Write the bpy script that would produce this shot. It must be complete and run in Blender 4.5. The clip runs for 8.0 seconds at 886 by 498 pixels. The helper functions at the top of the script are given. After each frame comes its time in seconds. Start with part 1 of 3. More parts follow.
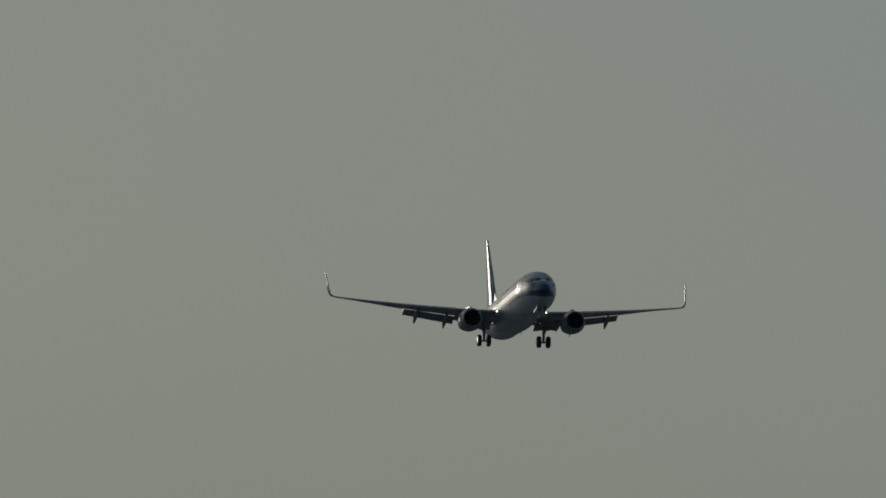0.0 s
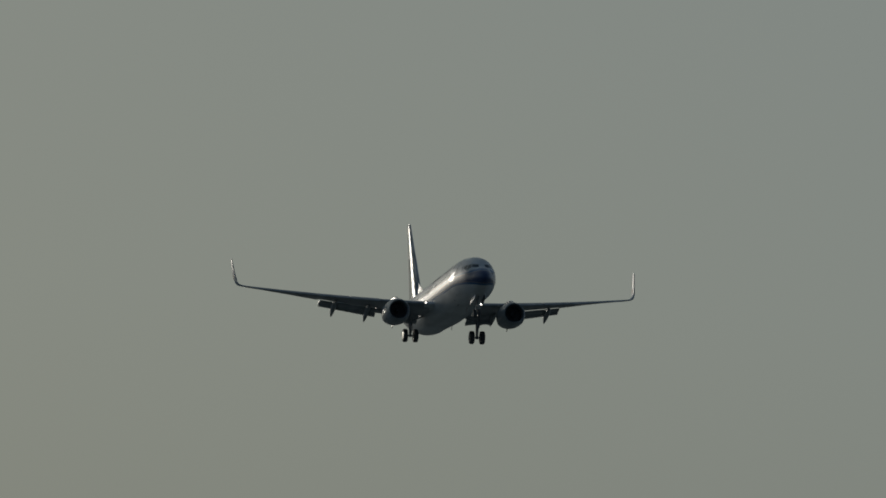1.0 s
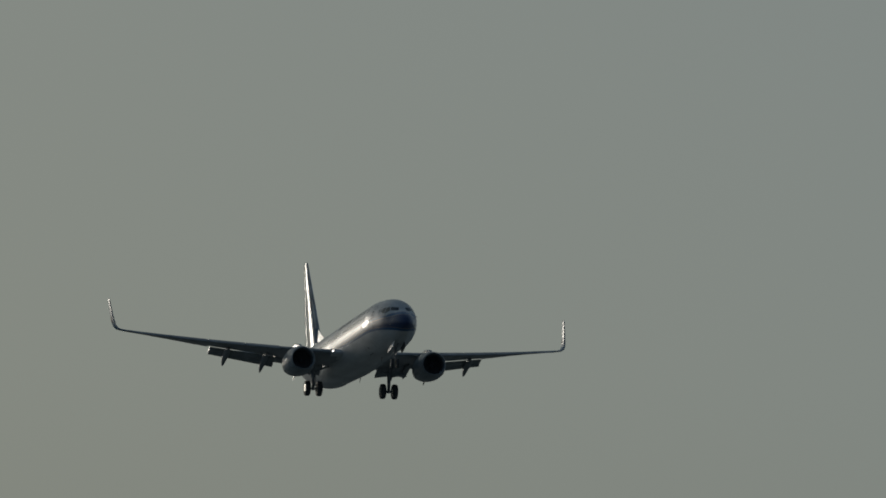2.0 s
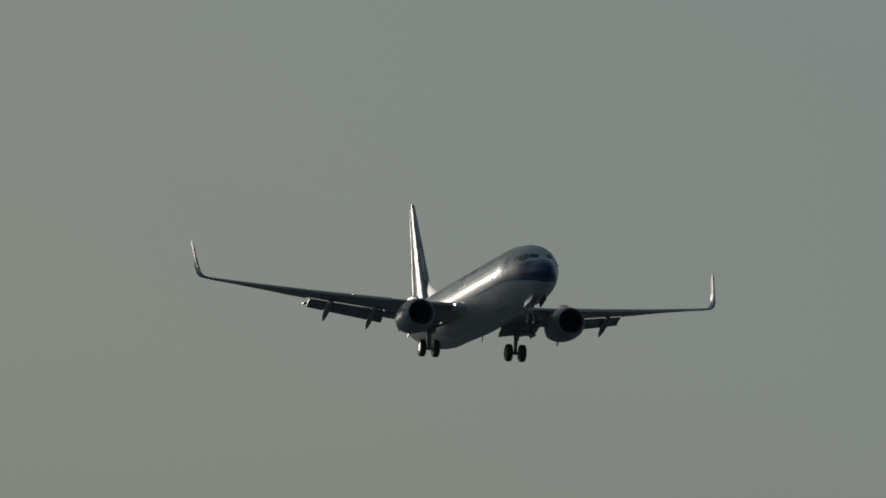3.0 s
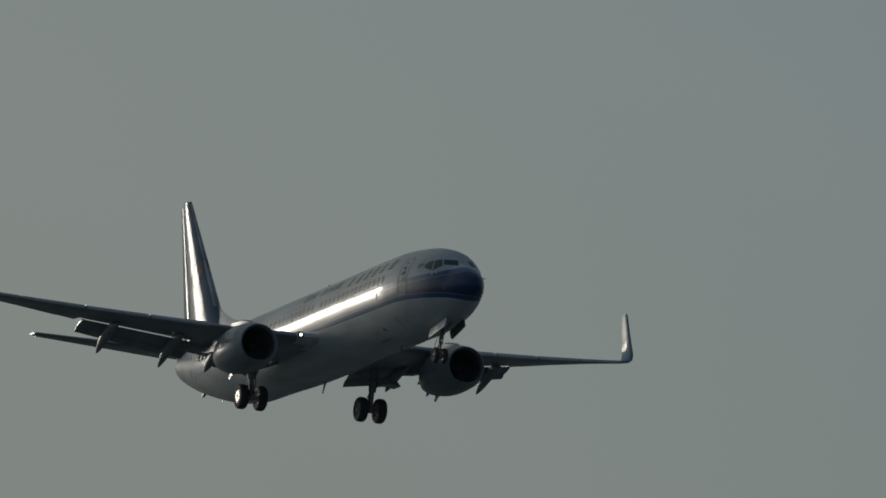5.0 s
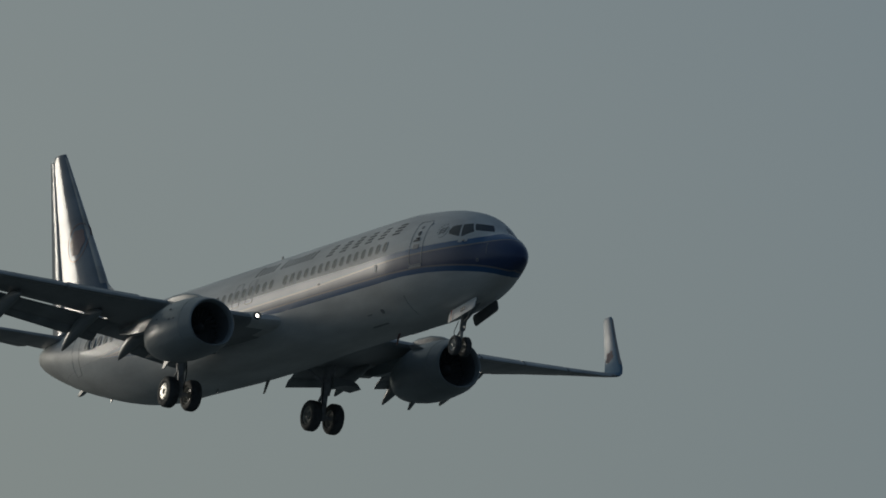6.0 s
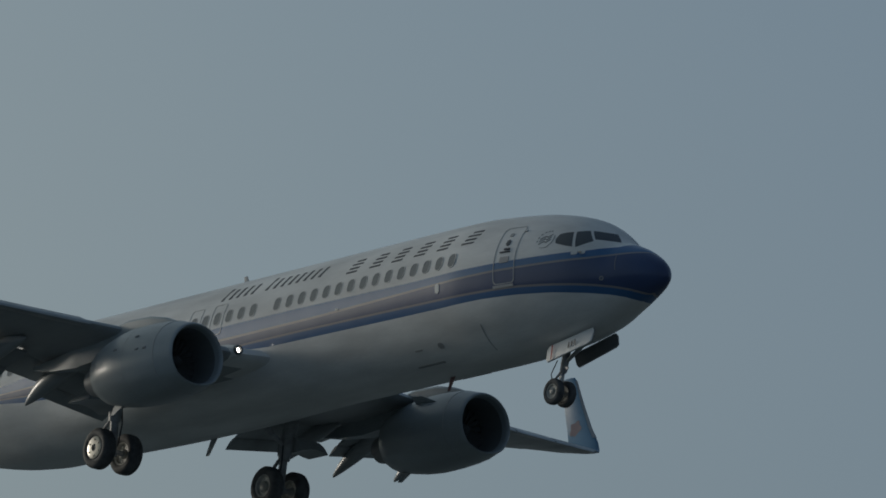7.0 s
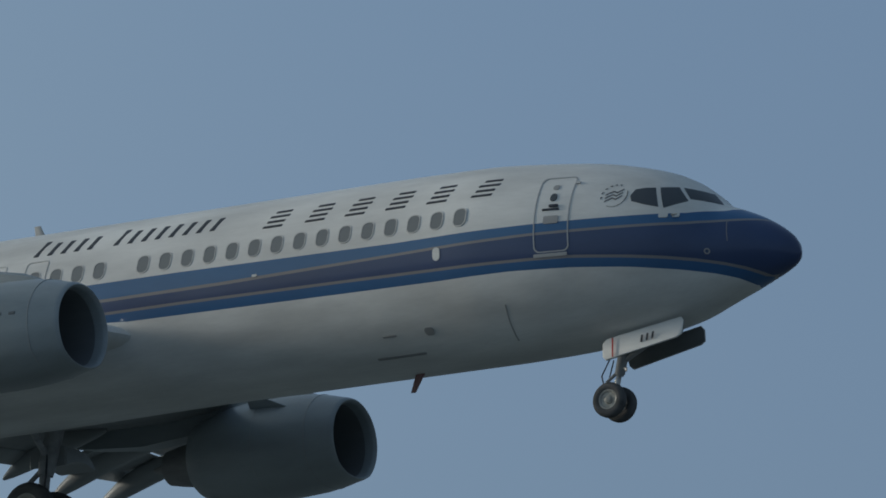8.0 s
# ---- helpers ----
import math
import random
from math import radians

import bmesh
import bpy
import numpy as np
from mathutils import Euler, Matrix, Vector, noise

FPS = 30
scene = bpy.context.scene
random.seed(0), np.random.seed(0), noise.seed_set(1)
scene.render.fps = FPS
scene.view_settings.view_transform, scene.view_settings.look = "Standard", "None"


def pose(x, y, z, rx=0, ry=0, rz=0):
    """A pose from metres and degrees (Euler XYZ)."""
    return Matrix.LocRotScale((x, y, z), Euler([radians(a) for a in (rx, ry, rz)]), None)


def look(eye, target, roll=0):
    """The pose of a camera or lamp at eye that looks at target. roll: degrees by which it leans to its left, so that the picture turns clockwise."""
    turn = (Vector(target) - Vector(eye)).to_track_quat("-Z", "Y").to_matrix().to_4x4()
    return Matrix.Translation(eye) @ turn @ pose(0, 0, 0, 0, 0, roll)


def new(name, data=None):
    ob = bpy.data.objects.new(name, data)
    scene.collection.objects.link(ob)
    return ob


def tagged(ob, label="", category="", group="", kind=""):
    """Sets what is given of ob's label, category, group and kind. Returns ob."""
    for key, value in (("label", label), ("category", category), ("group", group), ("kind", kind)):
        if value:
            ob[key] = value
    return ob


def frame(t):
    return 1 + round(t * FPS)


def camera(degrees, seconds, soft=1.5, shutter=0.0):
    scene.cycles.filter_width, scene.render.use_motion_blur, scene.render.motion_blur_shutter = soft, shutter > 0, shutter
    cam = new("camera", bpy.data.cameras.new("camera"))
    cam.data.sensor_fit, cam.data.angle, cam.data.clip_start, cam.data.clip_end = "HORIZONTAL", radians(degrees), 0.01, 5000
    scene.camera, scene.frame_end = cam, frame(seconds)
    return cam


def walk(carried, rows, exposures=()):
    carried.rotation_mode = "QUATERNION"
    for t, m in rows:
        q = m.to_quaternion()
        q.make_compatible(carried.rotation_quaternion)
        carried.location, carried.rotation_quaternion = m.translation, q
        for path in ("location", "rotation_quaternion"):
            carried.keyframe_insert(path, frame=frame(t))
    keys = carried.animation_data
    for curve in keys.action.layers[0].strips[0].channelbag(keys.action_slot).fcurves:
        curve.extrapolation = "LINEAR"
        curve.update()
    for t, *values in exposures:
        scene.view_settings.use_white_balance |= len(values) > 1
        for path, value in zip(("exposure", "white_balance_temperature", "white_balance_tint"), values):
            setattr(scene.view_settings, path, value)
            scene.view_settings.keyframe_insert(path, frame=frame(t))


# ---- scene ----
EYE = Vector((0.0, 0.0, 1.7))
CAMERA_ROWS = [  # seconds, pan from +y towards -x, tilt, lean (degrees)
    (0.0, 80.745, 4.617, 1.96),
    (0.5, 79.713, 4.733, 2.05),
    (1.0, 78.957, 4.717, 1.99),
    (1.2, 78.585, 4.866, 1.96),
    (2.3, 76.256, 5.332, 1.90),
    (2.5, 76.208, 5.272, 1.69),
    (3.0, 75.605, 5.154, 2.06),
    (3.5, 73.927, 5.518, 2.80),
    (4.0, 72.275, 5.663, 2.30),
    (4.5, 69.963, 5.921, 2.01),
    (4.7, 69.043, 6.049, 2.05),
    (5.8, 63.057, 6.575, 3.349),
    (6.0, 61.384, 6.722, 3.669),
    (6.5, 57.016, 7.136, 3.724),
    (7.0, 51.353, 7.891, 4.010),
    (7.5, 42.731, 8.349, 4.331),
    (8.0, 32.475, 8.844, 4.659),
]
FLIGHT = dict(x=-84.98, y=117.97, z=21.84, speed=70.938, gain=-0.8637, sink=2.896, roll=(-0.933, -3.298, -0.665, 0.804), pitch=(4.064, 0.843, 1.780, 0.347, -1.087, 0.174, 0.391), yaw=(-0.544, 0.807, 0.030, -0.099))


def sight(pan, tilt):
    p, e = radians(pan), radians(tilt)
    return Vector((-math.sin(p) * math.cos(e), math.cos(p) * math.cos(e), math.sin(e)))


cam = camera(6.9983, 8.0, soft=1.7)
walk(cam, [(t, look(EYE, EYE + 100 * sight(pan, tilt), lean)) for t, pan, tilt, lean in CAMERA_ROWS],
     exposures=[(0.0, -0.75), (4.5, -0.75), (5.2, -0.71), (6.0, -0.60), (6.5, -0.45), (7.0, -0.15), (7.5, 0.20), (8.0, 0.50)])

# ---- world and sun ----
SUN_PAN, SUN_HEIGHT = 107.8, 7.5
AUREOLE = 60.0, (1.2, 1.12, 0.95)  # how tight, and its light at the sun's place
world = bpy.data.worlds.new("hazy_sky")
scene.world = world
world.use_nodes = True


def build_sky():
    nt = world.node_tree
    n, link = nt.nodes, nt.links
    n.clear()
    out, bg = n.new("ShaderNodeOutputWorld"), n.new("ShaderNodeBackground")
    sky = n.new("ShaderNodeTexSky")
    sky.sky_type, sky.sun_disc = "NISHITA", False
    sky.sun_elevation, sky.sun_rotation = radians(SUN_HEIGHT), radians(-SUN_PAN)
    sky.dust_density, sky.air_density = 4.0, 1.0
    co = n.new("ShaderNodeTexCoord")
    sunward = n.new("ShaderNodeVectorMath")
    sunward.operation = "DOT_PRODUCT"
    link.new(co.outputs["Generated"], sunward.inputs[0])
    sunward.inputs[1].default_value = sight(SUN_PAN, 0)
    to01 = n.new("ShaderNodeMath")
    to01.operation = "MULTIPLY_ADD"
    to01.inputs[1].default_value, to01.inputs[2].default_value = 0.5, 0.5
    link.new(sunward.outputs["Value"], to01.inputs[0])
    haze = n.new("ShaderNodeValToRGB")
    haze.color_ramp.interpolation = "B_SPLINE"
    stops = [(0.0, (0.105, 0.140, 0.175)), (0.40, (0.098, 0.145, 0.205)), (0.62, (0.108, 0.171, 0.262)),
             (0.77, (0.218, 0.285, 0.329)), (0.87, (0.362, 0.412, 0.408)), (0.98, (0.395, 0.427, 0.374))]
    ramp = haze.color_ramp
    while len(ramp.elements) < len(stops):
        ramp.elements.new(0.5)
    for e, (p, c) in zip(ramp.elements, stops):
        e.position, e.color = p, (*c, 1)
    link.new(to01.outputs[0], haze.inputs[0])
    # aureole: thin haze glows round the sun
    near = n.new("ShaderNodeVectorMath")
    near.operation = "DOT_PRODUCT"
    link.new(co.outputs["Generated"], near.inputs[0])
    near.inputs[1].default_value = sight(SUN_PAN, SUN_HEIGHT)
    ahead = n.new("ShaderNodeMath")
    ahead.operation = "MAXIMUM"
    ahead.inputs[1].default_value = 0.0
    link.new(near.outputs["Value"], ahead.inputs[0])
    tight = n.new("ShaderNodeMath")
    tight.operation = "POWER"
    tight.inputs[1].default_value = AUREOLE[0]
    link.new(ahead.outputs[0], tight.inputs[0])
    aureole = n.new("ShaderNodeVectorMath")
    aureole.operation = "SCALE"
    aureole.inputs[0].default_value = AUREOLE[1]
    link.new(tight.outputs[0], aureole.inputs["Scale"])
    glowing = n.new("ShaderNodeVectorMath")
    glowing.operation = "ADD"
    link.new(aureole.outputs["Vector"], glowing.inputs[1])
    up = n.new("ShaderNodeSeparateXYZ")
    link.new(co.outputs["Generated"], up.inputs[0])
    fade = n.new("ShaderNodeMapRange")
    fade.inputs["From Min"].default_value, fade.inputs["From Max"].default_value = 0.2, 0.8
    fade.inputs["To Min"].default_value, fade.inputs["To Max"].default_value = 1.0, 0.7
    link.new(up.outputs["Z"], fade.inputs["Value"])
    hazy = n.new("ShaderNodeVectorMath")
    hazy.operation = "SCALE"
    link.new(haze.outputs["Color"], hazy.inputs[0])
    link.new(fade.outputs["Result"], hazy.inputs["Scale"])
    clear = n.new("ShaderNodeVectorMath")
    clear.operation = "SCALE"
    clear.inputs["Scale"].default_value = 0.05
    link.new(sky.outputs["Color"], clear.inputs[0])
    mix = n.new("ShaderNodeMix")
    mix.data_type = "RGBA"
    mix.inputs[0].default_value = 0.95
    link.new(clear.outputs["Vector"], mix.inputs[6])
    # thicker, warmer haze low down, bluer above
    height = n.new("ShaderNodeMapRange")
    height.inputs["From Max"].default_value = 0.25
    link.new(up.outputs["Z"], height.inputs["Value"])
    layer = n.new("ShaderNodeValToRGB")
    layers = [(0.14, (0.960, 0.945, 0.895)), (0.30, (1.0, 1.0, 0.98)), (0.52, (1.0, 1.01, 1.02)), (0.76, (0.95, 0.985, 1.03))]
    while len(layer.color_ramp.elements) < len(layers):
        layer.color_ramp.elements.new(0.5)
    for e, (p, c) in zip(layer.color_ramp.elements, layers):
        e.position, e.color = p, (*c, 1)
    link.new(height.outputs["Result"], layer.inputs[0])
    layered = n.new("ShaderNodeVectorMath")
    layered.operation = "MULTIPLY"
    link.new(hazy.outputs["Vector"], layered.inputs[0])
    link.new(layer.outputs["Color"], layered.inputs[1])
    link.new(layered.outputs["Vector"], glowing.inputs[0])
    link.new(glowing.outputs["Vector"], mix.inputs[7])
    link.new(mix.outputs[2], bg.inputs["Color"])
    bg.inputs["Strength"].default_value = 1.0
    link.new(bg.outputs[0], out.inputs["Surface"])


build_sky()
sun = new("sun", bpy.data.lights.new("sun", "SUN"))
sun.data.energy, sun.data.angle, sun.data.color = 0.95, radians(11.0), (1.0, 0.93, 0.81)
sun.matrix_world = look(sight(SUN_PAN, SUN_HEIGHT) * 800, (0, 0, 0))


# ---- materials ----
def material(name, color, rough=0.5, metal=0.0, coat=0.0, vary=0.08, dirt=0.1, size=1.2, bump=0.0, spec=0.5, streak=(0.25, 1.0, 1.0), glow=0.0, wavy=0.0):
    m = bpy.data.materials.new(name)
    m.use_nodes = True
    n, link = m.node_tree.nodes, m.node_tree.links
    b = n["Principled BSDF"]
    co, mp = n.new("ShaderNodeTexCoord"), n.new("ShaderNodeMapping")
    mp.inputs["Scale"].default_value = streak
    link.new(co.outputs["Object"], mp.inputs["Vector"])
    broad, fine = n.new("ShaderNodeTexNoise"), n.new("ShaderNodeTexNoise")
    broad.inputs["Scale"].default_value, broad.inputs["Detail"].default_value = size, 5.0
    fine.inputs["Scale"].default_value, fine.inputs["Detail"].default_value = size * 14, 3.0
    link.new(mp.outputs[0], broad.inputs["Vector"])
    link.new(mp.outputs[0], fine.inputs["Vector"])
    ramp = n.new("ShaderNodeMapRange")
    ramp.inputs["From Min"].default_value, ramp.inputs["From Max"].default_value = 0.35, 0.7
    ramp.inputs["To Min"].default_value, ramp.inputs["To Max"].default_value = 1.0 + vary, 1.0 - vary - dirt
    link.new(broad.outputs["Fac"], ramp.inputs["Value"])
    grain = n.new("ShaderNodeMapRange")
    grain.inputs["To Min"].default_value, grain.inputs["To Max"].default_value = 1.0 - vary, 1.0 + vary
    link.new(fine.outputs["Fac"], grain.inputs["Value"])
    both = n.new("ShaderNodeMath")
    both.operation = "MULTIPLY"
    link.new(ramp.outputs["Result"], both.inputs[0])
    link.new(grain.outputs["Result"], both.inputs[1])
    tint = n.new("ShaderNodeVectorMath")
    tint.operation = "SCALE"
    tint.inputs[0].default_value = color
    link.new(both.outputs[0], tint.inputs["Scale"])
    link.new(tint.outputs["Vector"], b.inputs["Base Color"])
    gloss = n.new("ShaderNodeMapRange")
    gloss.inputs["To Min"].default_value, gloss.inputs["To Max"].default_value = rough * 0.8, min(1.0, rough * 1.25)
    link.new(broad.outputs["Fac"], gloss.inputs["Value"])
    link.new(gloss.outputs["Result"], b.inputs["Roughness"])
    b.inputs["Metallic"].default_value = metal
    b.inputs["Specular IOR Level"].default_value = spec
    b.inputs["Coat Weight"].default_value, b.inputs["Coat Roughness"].default_value = coat, 0.06
    if bump:
        bp = n.new("ShaderNodeBump")
        bp.inputs["Strength"].default_value, bp.inputs["Distance"].default_value = bump, 0.01
        link.new(fine.outputs["Fac"], bp.inputs["Height"])
        link.new(bp.outputs["Normal"], b.inputs["Normal"])
    if wavy:
        # skin panels pulled in a little between ribs and stringers
        wave, wp = n.new("ShaderNodeTexNoise"), n.new("ShaderNodeBump")
        wave.inputs["Scale"].default_value, wave.inputs["Detail"].default_value = 1.6, 2.0
        link.new(co.outputs["Object"], wave.inputs["Vector"])
        wp.inputs["Strength"].default_value, wp.inputs["Distance"].default_value = 1.0, wavy
        link.new(wave.outputs["Fac"], wp.inputs["Height"])
        if bump:
            link.new(bp.outputs["Normal"], wp.inputs["Normal"])
        link.new(wp.outputs["Normal"], b.inputs["Normal"])
    if glow:
        b.inputs["Emission Color"].default_value = (1.0, 0.93, 0.82, 1)
        b.inputs["Emission Strength"].default_value = glow
    return m


WHITE = material("white_paint", (0.77, 0.775, 0.755), 0.42, spec=0.10, coat=0.07, vary=0.06, dirt=0.17, bump=0.02, wavy=0.012)
SKY_BLUE = material("light_blue_paint", (0.036, 0.135, 0.30), 0.38, coat=0.35, spec=0.38, wavy=0.006, vary=0.05)
NAVY = material("navy_paint", (0.038, 0.070, 0.168), 0.36, coat=0.35, spec=0.38, wavy=0.006, vary=0.06)
MID_BLUE = material("mid_blue_paint", (0.038, 0.128, 0.29), 0.36, coat=0.35, spec=0.38, wavy=0.006, vary=0.05)
PIN_LINE = material("pale_line_paint", (0.25, 0.24, 0.245), 0.35, vary=0.05)
TAIL_BLUE = material("tail_blue_paint", (0.20, 0.25, 0.31), 0.11, spec=0.04, wavy=0.006, vary=0.06, bump=0.02)
PALE_BLUE = material("winglet_blue_paint", (0.10, 0.20, 0.31), 0.32, spec=0.1, coat=0.0, vary=0.06)
DULL_RED = material("faded_red_paint", (0.27, 0.225, 0.235), 0.11, spec=0.04, wavy=0.006, vary=0.06, bump=0.02)
RED = material("emblem_red_paint", (0.50, 0.035, 0.03), 0.35, vary=0.08)
WING_GREY = material("wing_grey_paint", (0.35, 0.37, 0.375), 0.32, vary=0.08, dirt=0.18, bump=0.03)
NACELLE = material("nacelle_grey_paint", (0.32, 0.36, 0.375), 0.32, coat=0.1, vary=0.06, dirt=0.14)
BARE_METAL = material("bare_metal", (0.45, 0.44, 0.42), 0.35, metal=1.0, vary=0.12)
STRUT_GREY = material("gear_grey_paint", (0.38, 0.39, 0.40), 0.45, vary=0.12, dirt=0.2, size=5)
RUBBER = material("tyre_rubber", (0.09, 0.092, 0.093), 0.75, vary=0.2, size=6, bump=0.1)
RIM = material("wheel_rim_paint", (0.45, 0.44, 0.40), 0.30, metal=0.0, vary=0.12, dirt=0.2, size=8)
CAP = material("hub_cap_metal", (0.36, 0.35, 0.31), 0.28, metal=0.3, vary=0.12, size=8)
PORT = material("port_grey", (0.33, 0.335, 0.335), 0.5, vary=0.1)
DARK = material("bay_shade_dark", (0.07, 0.073, 0.075), 0.7, vary=0.2)
FAN_METAL = material("fan_blade_metal", (0.09, 0.096, 0.10), 0.7, metal=0.0, vary=0.1)
BURNT = material("burnt_nozzle_metal", (0.30, 0.30, 0.30), 0.5, metal=0.5, vary=0.2)
PANE = material("dark_window_glass", (0.07, 0.08, 0.09), 0.06, spec=0.6, vary=0.05)
CABIN_PANE = material("cabin_window_pane", (0.20, 0.215, 0.225), 0.15, spec=0.5, vary=0.08)
FRAME_GREY = material("window_frame_grey", (0.55, 0.55, 0.54), 0.4, vary=0.05)
INK = material("lettering_ink", (0.028, 0.032, 0.045), 0.4, vary=0.06)
EMBLEM = material("emblem_grey_paint", (0.17, 0.175, 0.18), 0.5, vary=0.1)
SEAM = material("seam_grey", (0.36, 0.36, 0.36), 0.5, vary=0.1)
LAMP = material("lit_landing_lamp", (0.9, 0.9, 0.9), 0.2, glow=7.0)
TAXI = material("dim_taxi_lamp", (0.9, 0.8, 0.75), 0.15, glow=0.2)
DOOR_EDGE = material("door_edge_grey", (0.44, 0.45, 0.455), 0.4, vary=0.06)
DUCT = material("inlet_liner_grey", (0.19, 0.205, 0.215), 0.6, vary=0.08)
# door lining and lamp housing; also the shade behind the fan blades
LINING = material("lining_and_fan_shade_grey", (0.14, 0.15, 0.155), 0.6, vary=0.12)
ANTENNA = material("antenna_grey_paint", (0.42, 0.43, 0.43), 0.65, spec=0.2, vary=0.08)
RED_BLADE = material("antenna_red_brown", (0.17, 0.085, 0.08), 0.5, vary=0.1)


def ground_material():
    m = bpy.data.materials.new("pale_bounce_ground")
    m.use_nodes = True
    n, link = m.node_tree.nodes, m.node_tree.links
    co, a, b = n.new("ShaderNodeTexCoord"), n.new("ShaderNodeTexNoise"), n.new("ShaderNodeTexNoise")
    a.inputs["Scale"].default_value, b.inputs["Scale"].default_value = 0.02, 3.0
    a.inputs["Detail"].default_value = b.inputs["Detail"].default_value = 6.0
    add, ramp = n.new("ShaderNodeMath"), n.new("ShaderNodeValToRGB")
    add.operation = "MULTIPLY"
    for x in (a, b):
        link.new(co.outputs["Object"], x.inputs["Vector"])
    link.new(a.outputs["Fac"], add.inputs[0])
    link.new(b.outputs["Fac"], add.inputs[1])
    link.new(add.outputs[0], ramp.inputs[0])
    # pale, cool tones set so that bounced light lifts the undersides
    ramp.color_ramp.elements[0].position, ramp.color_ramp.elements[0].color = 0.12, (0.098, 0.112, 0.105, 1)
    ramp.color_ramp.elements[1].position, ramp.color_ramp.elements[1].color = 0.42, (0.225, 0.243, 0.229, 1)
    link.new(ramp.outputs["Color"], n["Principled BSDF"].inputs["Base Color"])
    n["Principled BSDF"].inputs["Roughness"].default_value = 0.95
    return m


# ---- mesh helpers; aircraft space: station s aft of the nose, y to its left, z up ----
def at(s, y, z):
    return Vector((18.0 - s, y, z))


def finish(bm, angle=38):
    bmesh.ops.remove_doubles(bm, verts=bm.verts, dist=0.0004)
    bmesh.ops.recalc_face_normals(bm, faces=bm.faces)
    for f in bm.faces:
        f.smooth = True
    for e in bm.edges:
        if len(e.link_faces) == 2 and e.calc_face_angle(0) > radians(angle):
            e.smooth = False
    return bm


def part(name, bm, mats, parent, label="", angle=38):
    finish(bm, angle)
    me = bpy.data.meshes.new(name)
    bm.to_mesh(me)
    bm.free()
    for m in mats if isinstance(mats, (list, tuple)) else (mats,):
        me.materials.append(m)
    ob = new(name, me)
    ob.parent = parent
    return tagged(ob, label=label)


def loft(bm, loops, mat=0, close=True, caps=True):
    rings = [[bm.verts.new(p) for p in loop] for loop in loops]
    n = len(rings[0])
    for a, b in zip(rings, rings[1:]):
        for i in range(n if close else n - 1):
            f = bm.faces.new((a[i], a[(i + 1) % n], b[(i + 1) % n], b[i]))
            f.material_index = mat
    if caps and close:
        for r in (rings[0], rings[-1]):
            f = bm.faces.new(r)
            f.material_index = mat
    return rings


def tube(bm, p, q, r0, r1=None, n=12, mat=0):
    p, q = Vector(p), Vector(q)
    r1 = r0 if r1 is None else r1
    turn = (q - p).to_track_quat("Z", "Y").to_matrix()
    loops = []
    for c, r in ((p, r0), (q, r1)):
        loops.append([c + turn @ Vector((r * math.cos(2 * math.pi * i / n), r * math.sin(2 * math.pi * i / n), 0)) for i in range(n)])
    loft(bm, loops, mat)


def rod(bm, points, radii, n=12, mat=0):
    for (p, q), (a, b) in zip(zip(points, points[1:]), zip(radii, radii[1:])):
        tube(bm, p, q, a, b, n, mat)


def revolve(bm, origin, axis, profile, n=48, mat=0, squash=None):
    """profile: (distance along axis, radius). squash(angle) scales the radius."""
    turn = Vector(axis).to_track_quat("Z", "Y").to_matrix()
    loops = []
    for d, r in profile:
        loops.append([Vector(origin) + turn @ Vector((r * math.cos(2 * math.pi * i / n), r * math.sin(2 * math.pi * i / n), d)) for i in range(n)])
    if squash:
        loops = [[squash(p) for p in l] for l in loops]
    loft(bm, loops, mat, caps=False)


def slab(bm, corners, thick, mat=0):
    """A plate with bevelled look from four or more corners in order, thickness to both sides."""
    c = [Vector(p) for p in corners]
    nrm = (c[1] - c[0]).cross(c[-1] - c[0]).normalized() * thick / 2
    mid = sum(c, Vector()) / len(c)
    inner = [p + (mid - p).normalized() * min(0.02, thick) for p in c]
    loft(bm, [[p - nrm for p in inner], [p - nrm * 0.5 for p in c], [p + nrm * 0.5 for p in c], [p + nrm for p in inner]], mat)


def curve(table, x):
    if x <= table[0][0]:
        return table[0][1]
    for (a, u), (b, v) in zip(table, table[1:]):
        if x <= b:
            return u + (v - u) * (x - a) / (b - a)
    return table[-1][1]


# fuselage sections: station, top, bottom, half width
SECTIONS = np.array([(0.03, -0.59, -0.59, 0.0), (0.11, -0.36, -0.76, 0.170), (0.296, -0.15, -0.88, 0.325), (0.542, 0.03, -0.985, 0.485),
                     (0.886, 0.23, -1.115, 0.650), (1.23, 0.38, -1.24, 0.790), (1.525, 0.50, -1.34, 0.900), (1.82, 0.758, -1.455, 1.010),
                     (2.213, 1.045, -1.605, 1.150), (2.705, 1.285, -1.72, 1.300), (3.3, 1.47, -1.82, 1.445), (4.2, 1.665, -1.9, 1.625),
                     (5.3, 1.80, -1.95, 1.79), (6.6, 1.90, -1.97, 1.88), (9.0, 1.93, -1.97, 1.88), (25.5, 1.93, -1.95, 1.88), (27.2, 1.93, -1.82, 1.87),
                     (29.0, 1.93, -1.52, 1.8), (31.0, 1.91, -1.06, 1.6), (33.0, 1.87, -0.52, 1.28), (35.0, 1.81, 0.14, 0.88),
                     (36.2, 1.74, 0.60, 0.50), (36.75, 1.66, 0.86, 0.32), (36.9, 1.58, 0.99, 0.22)])


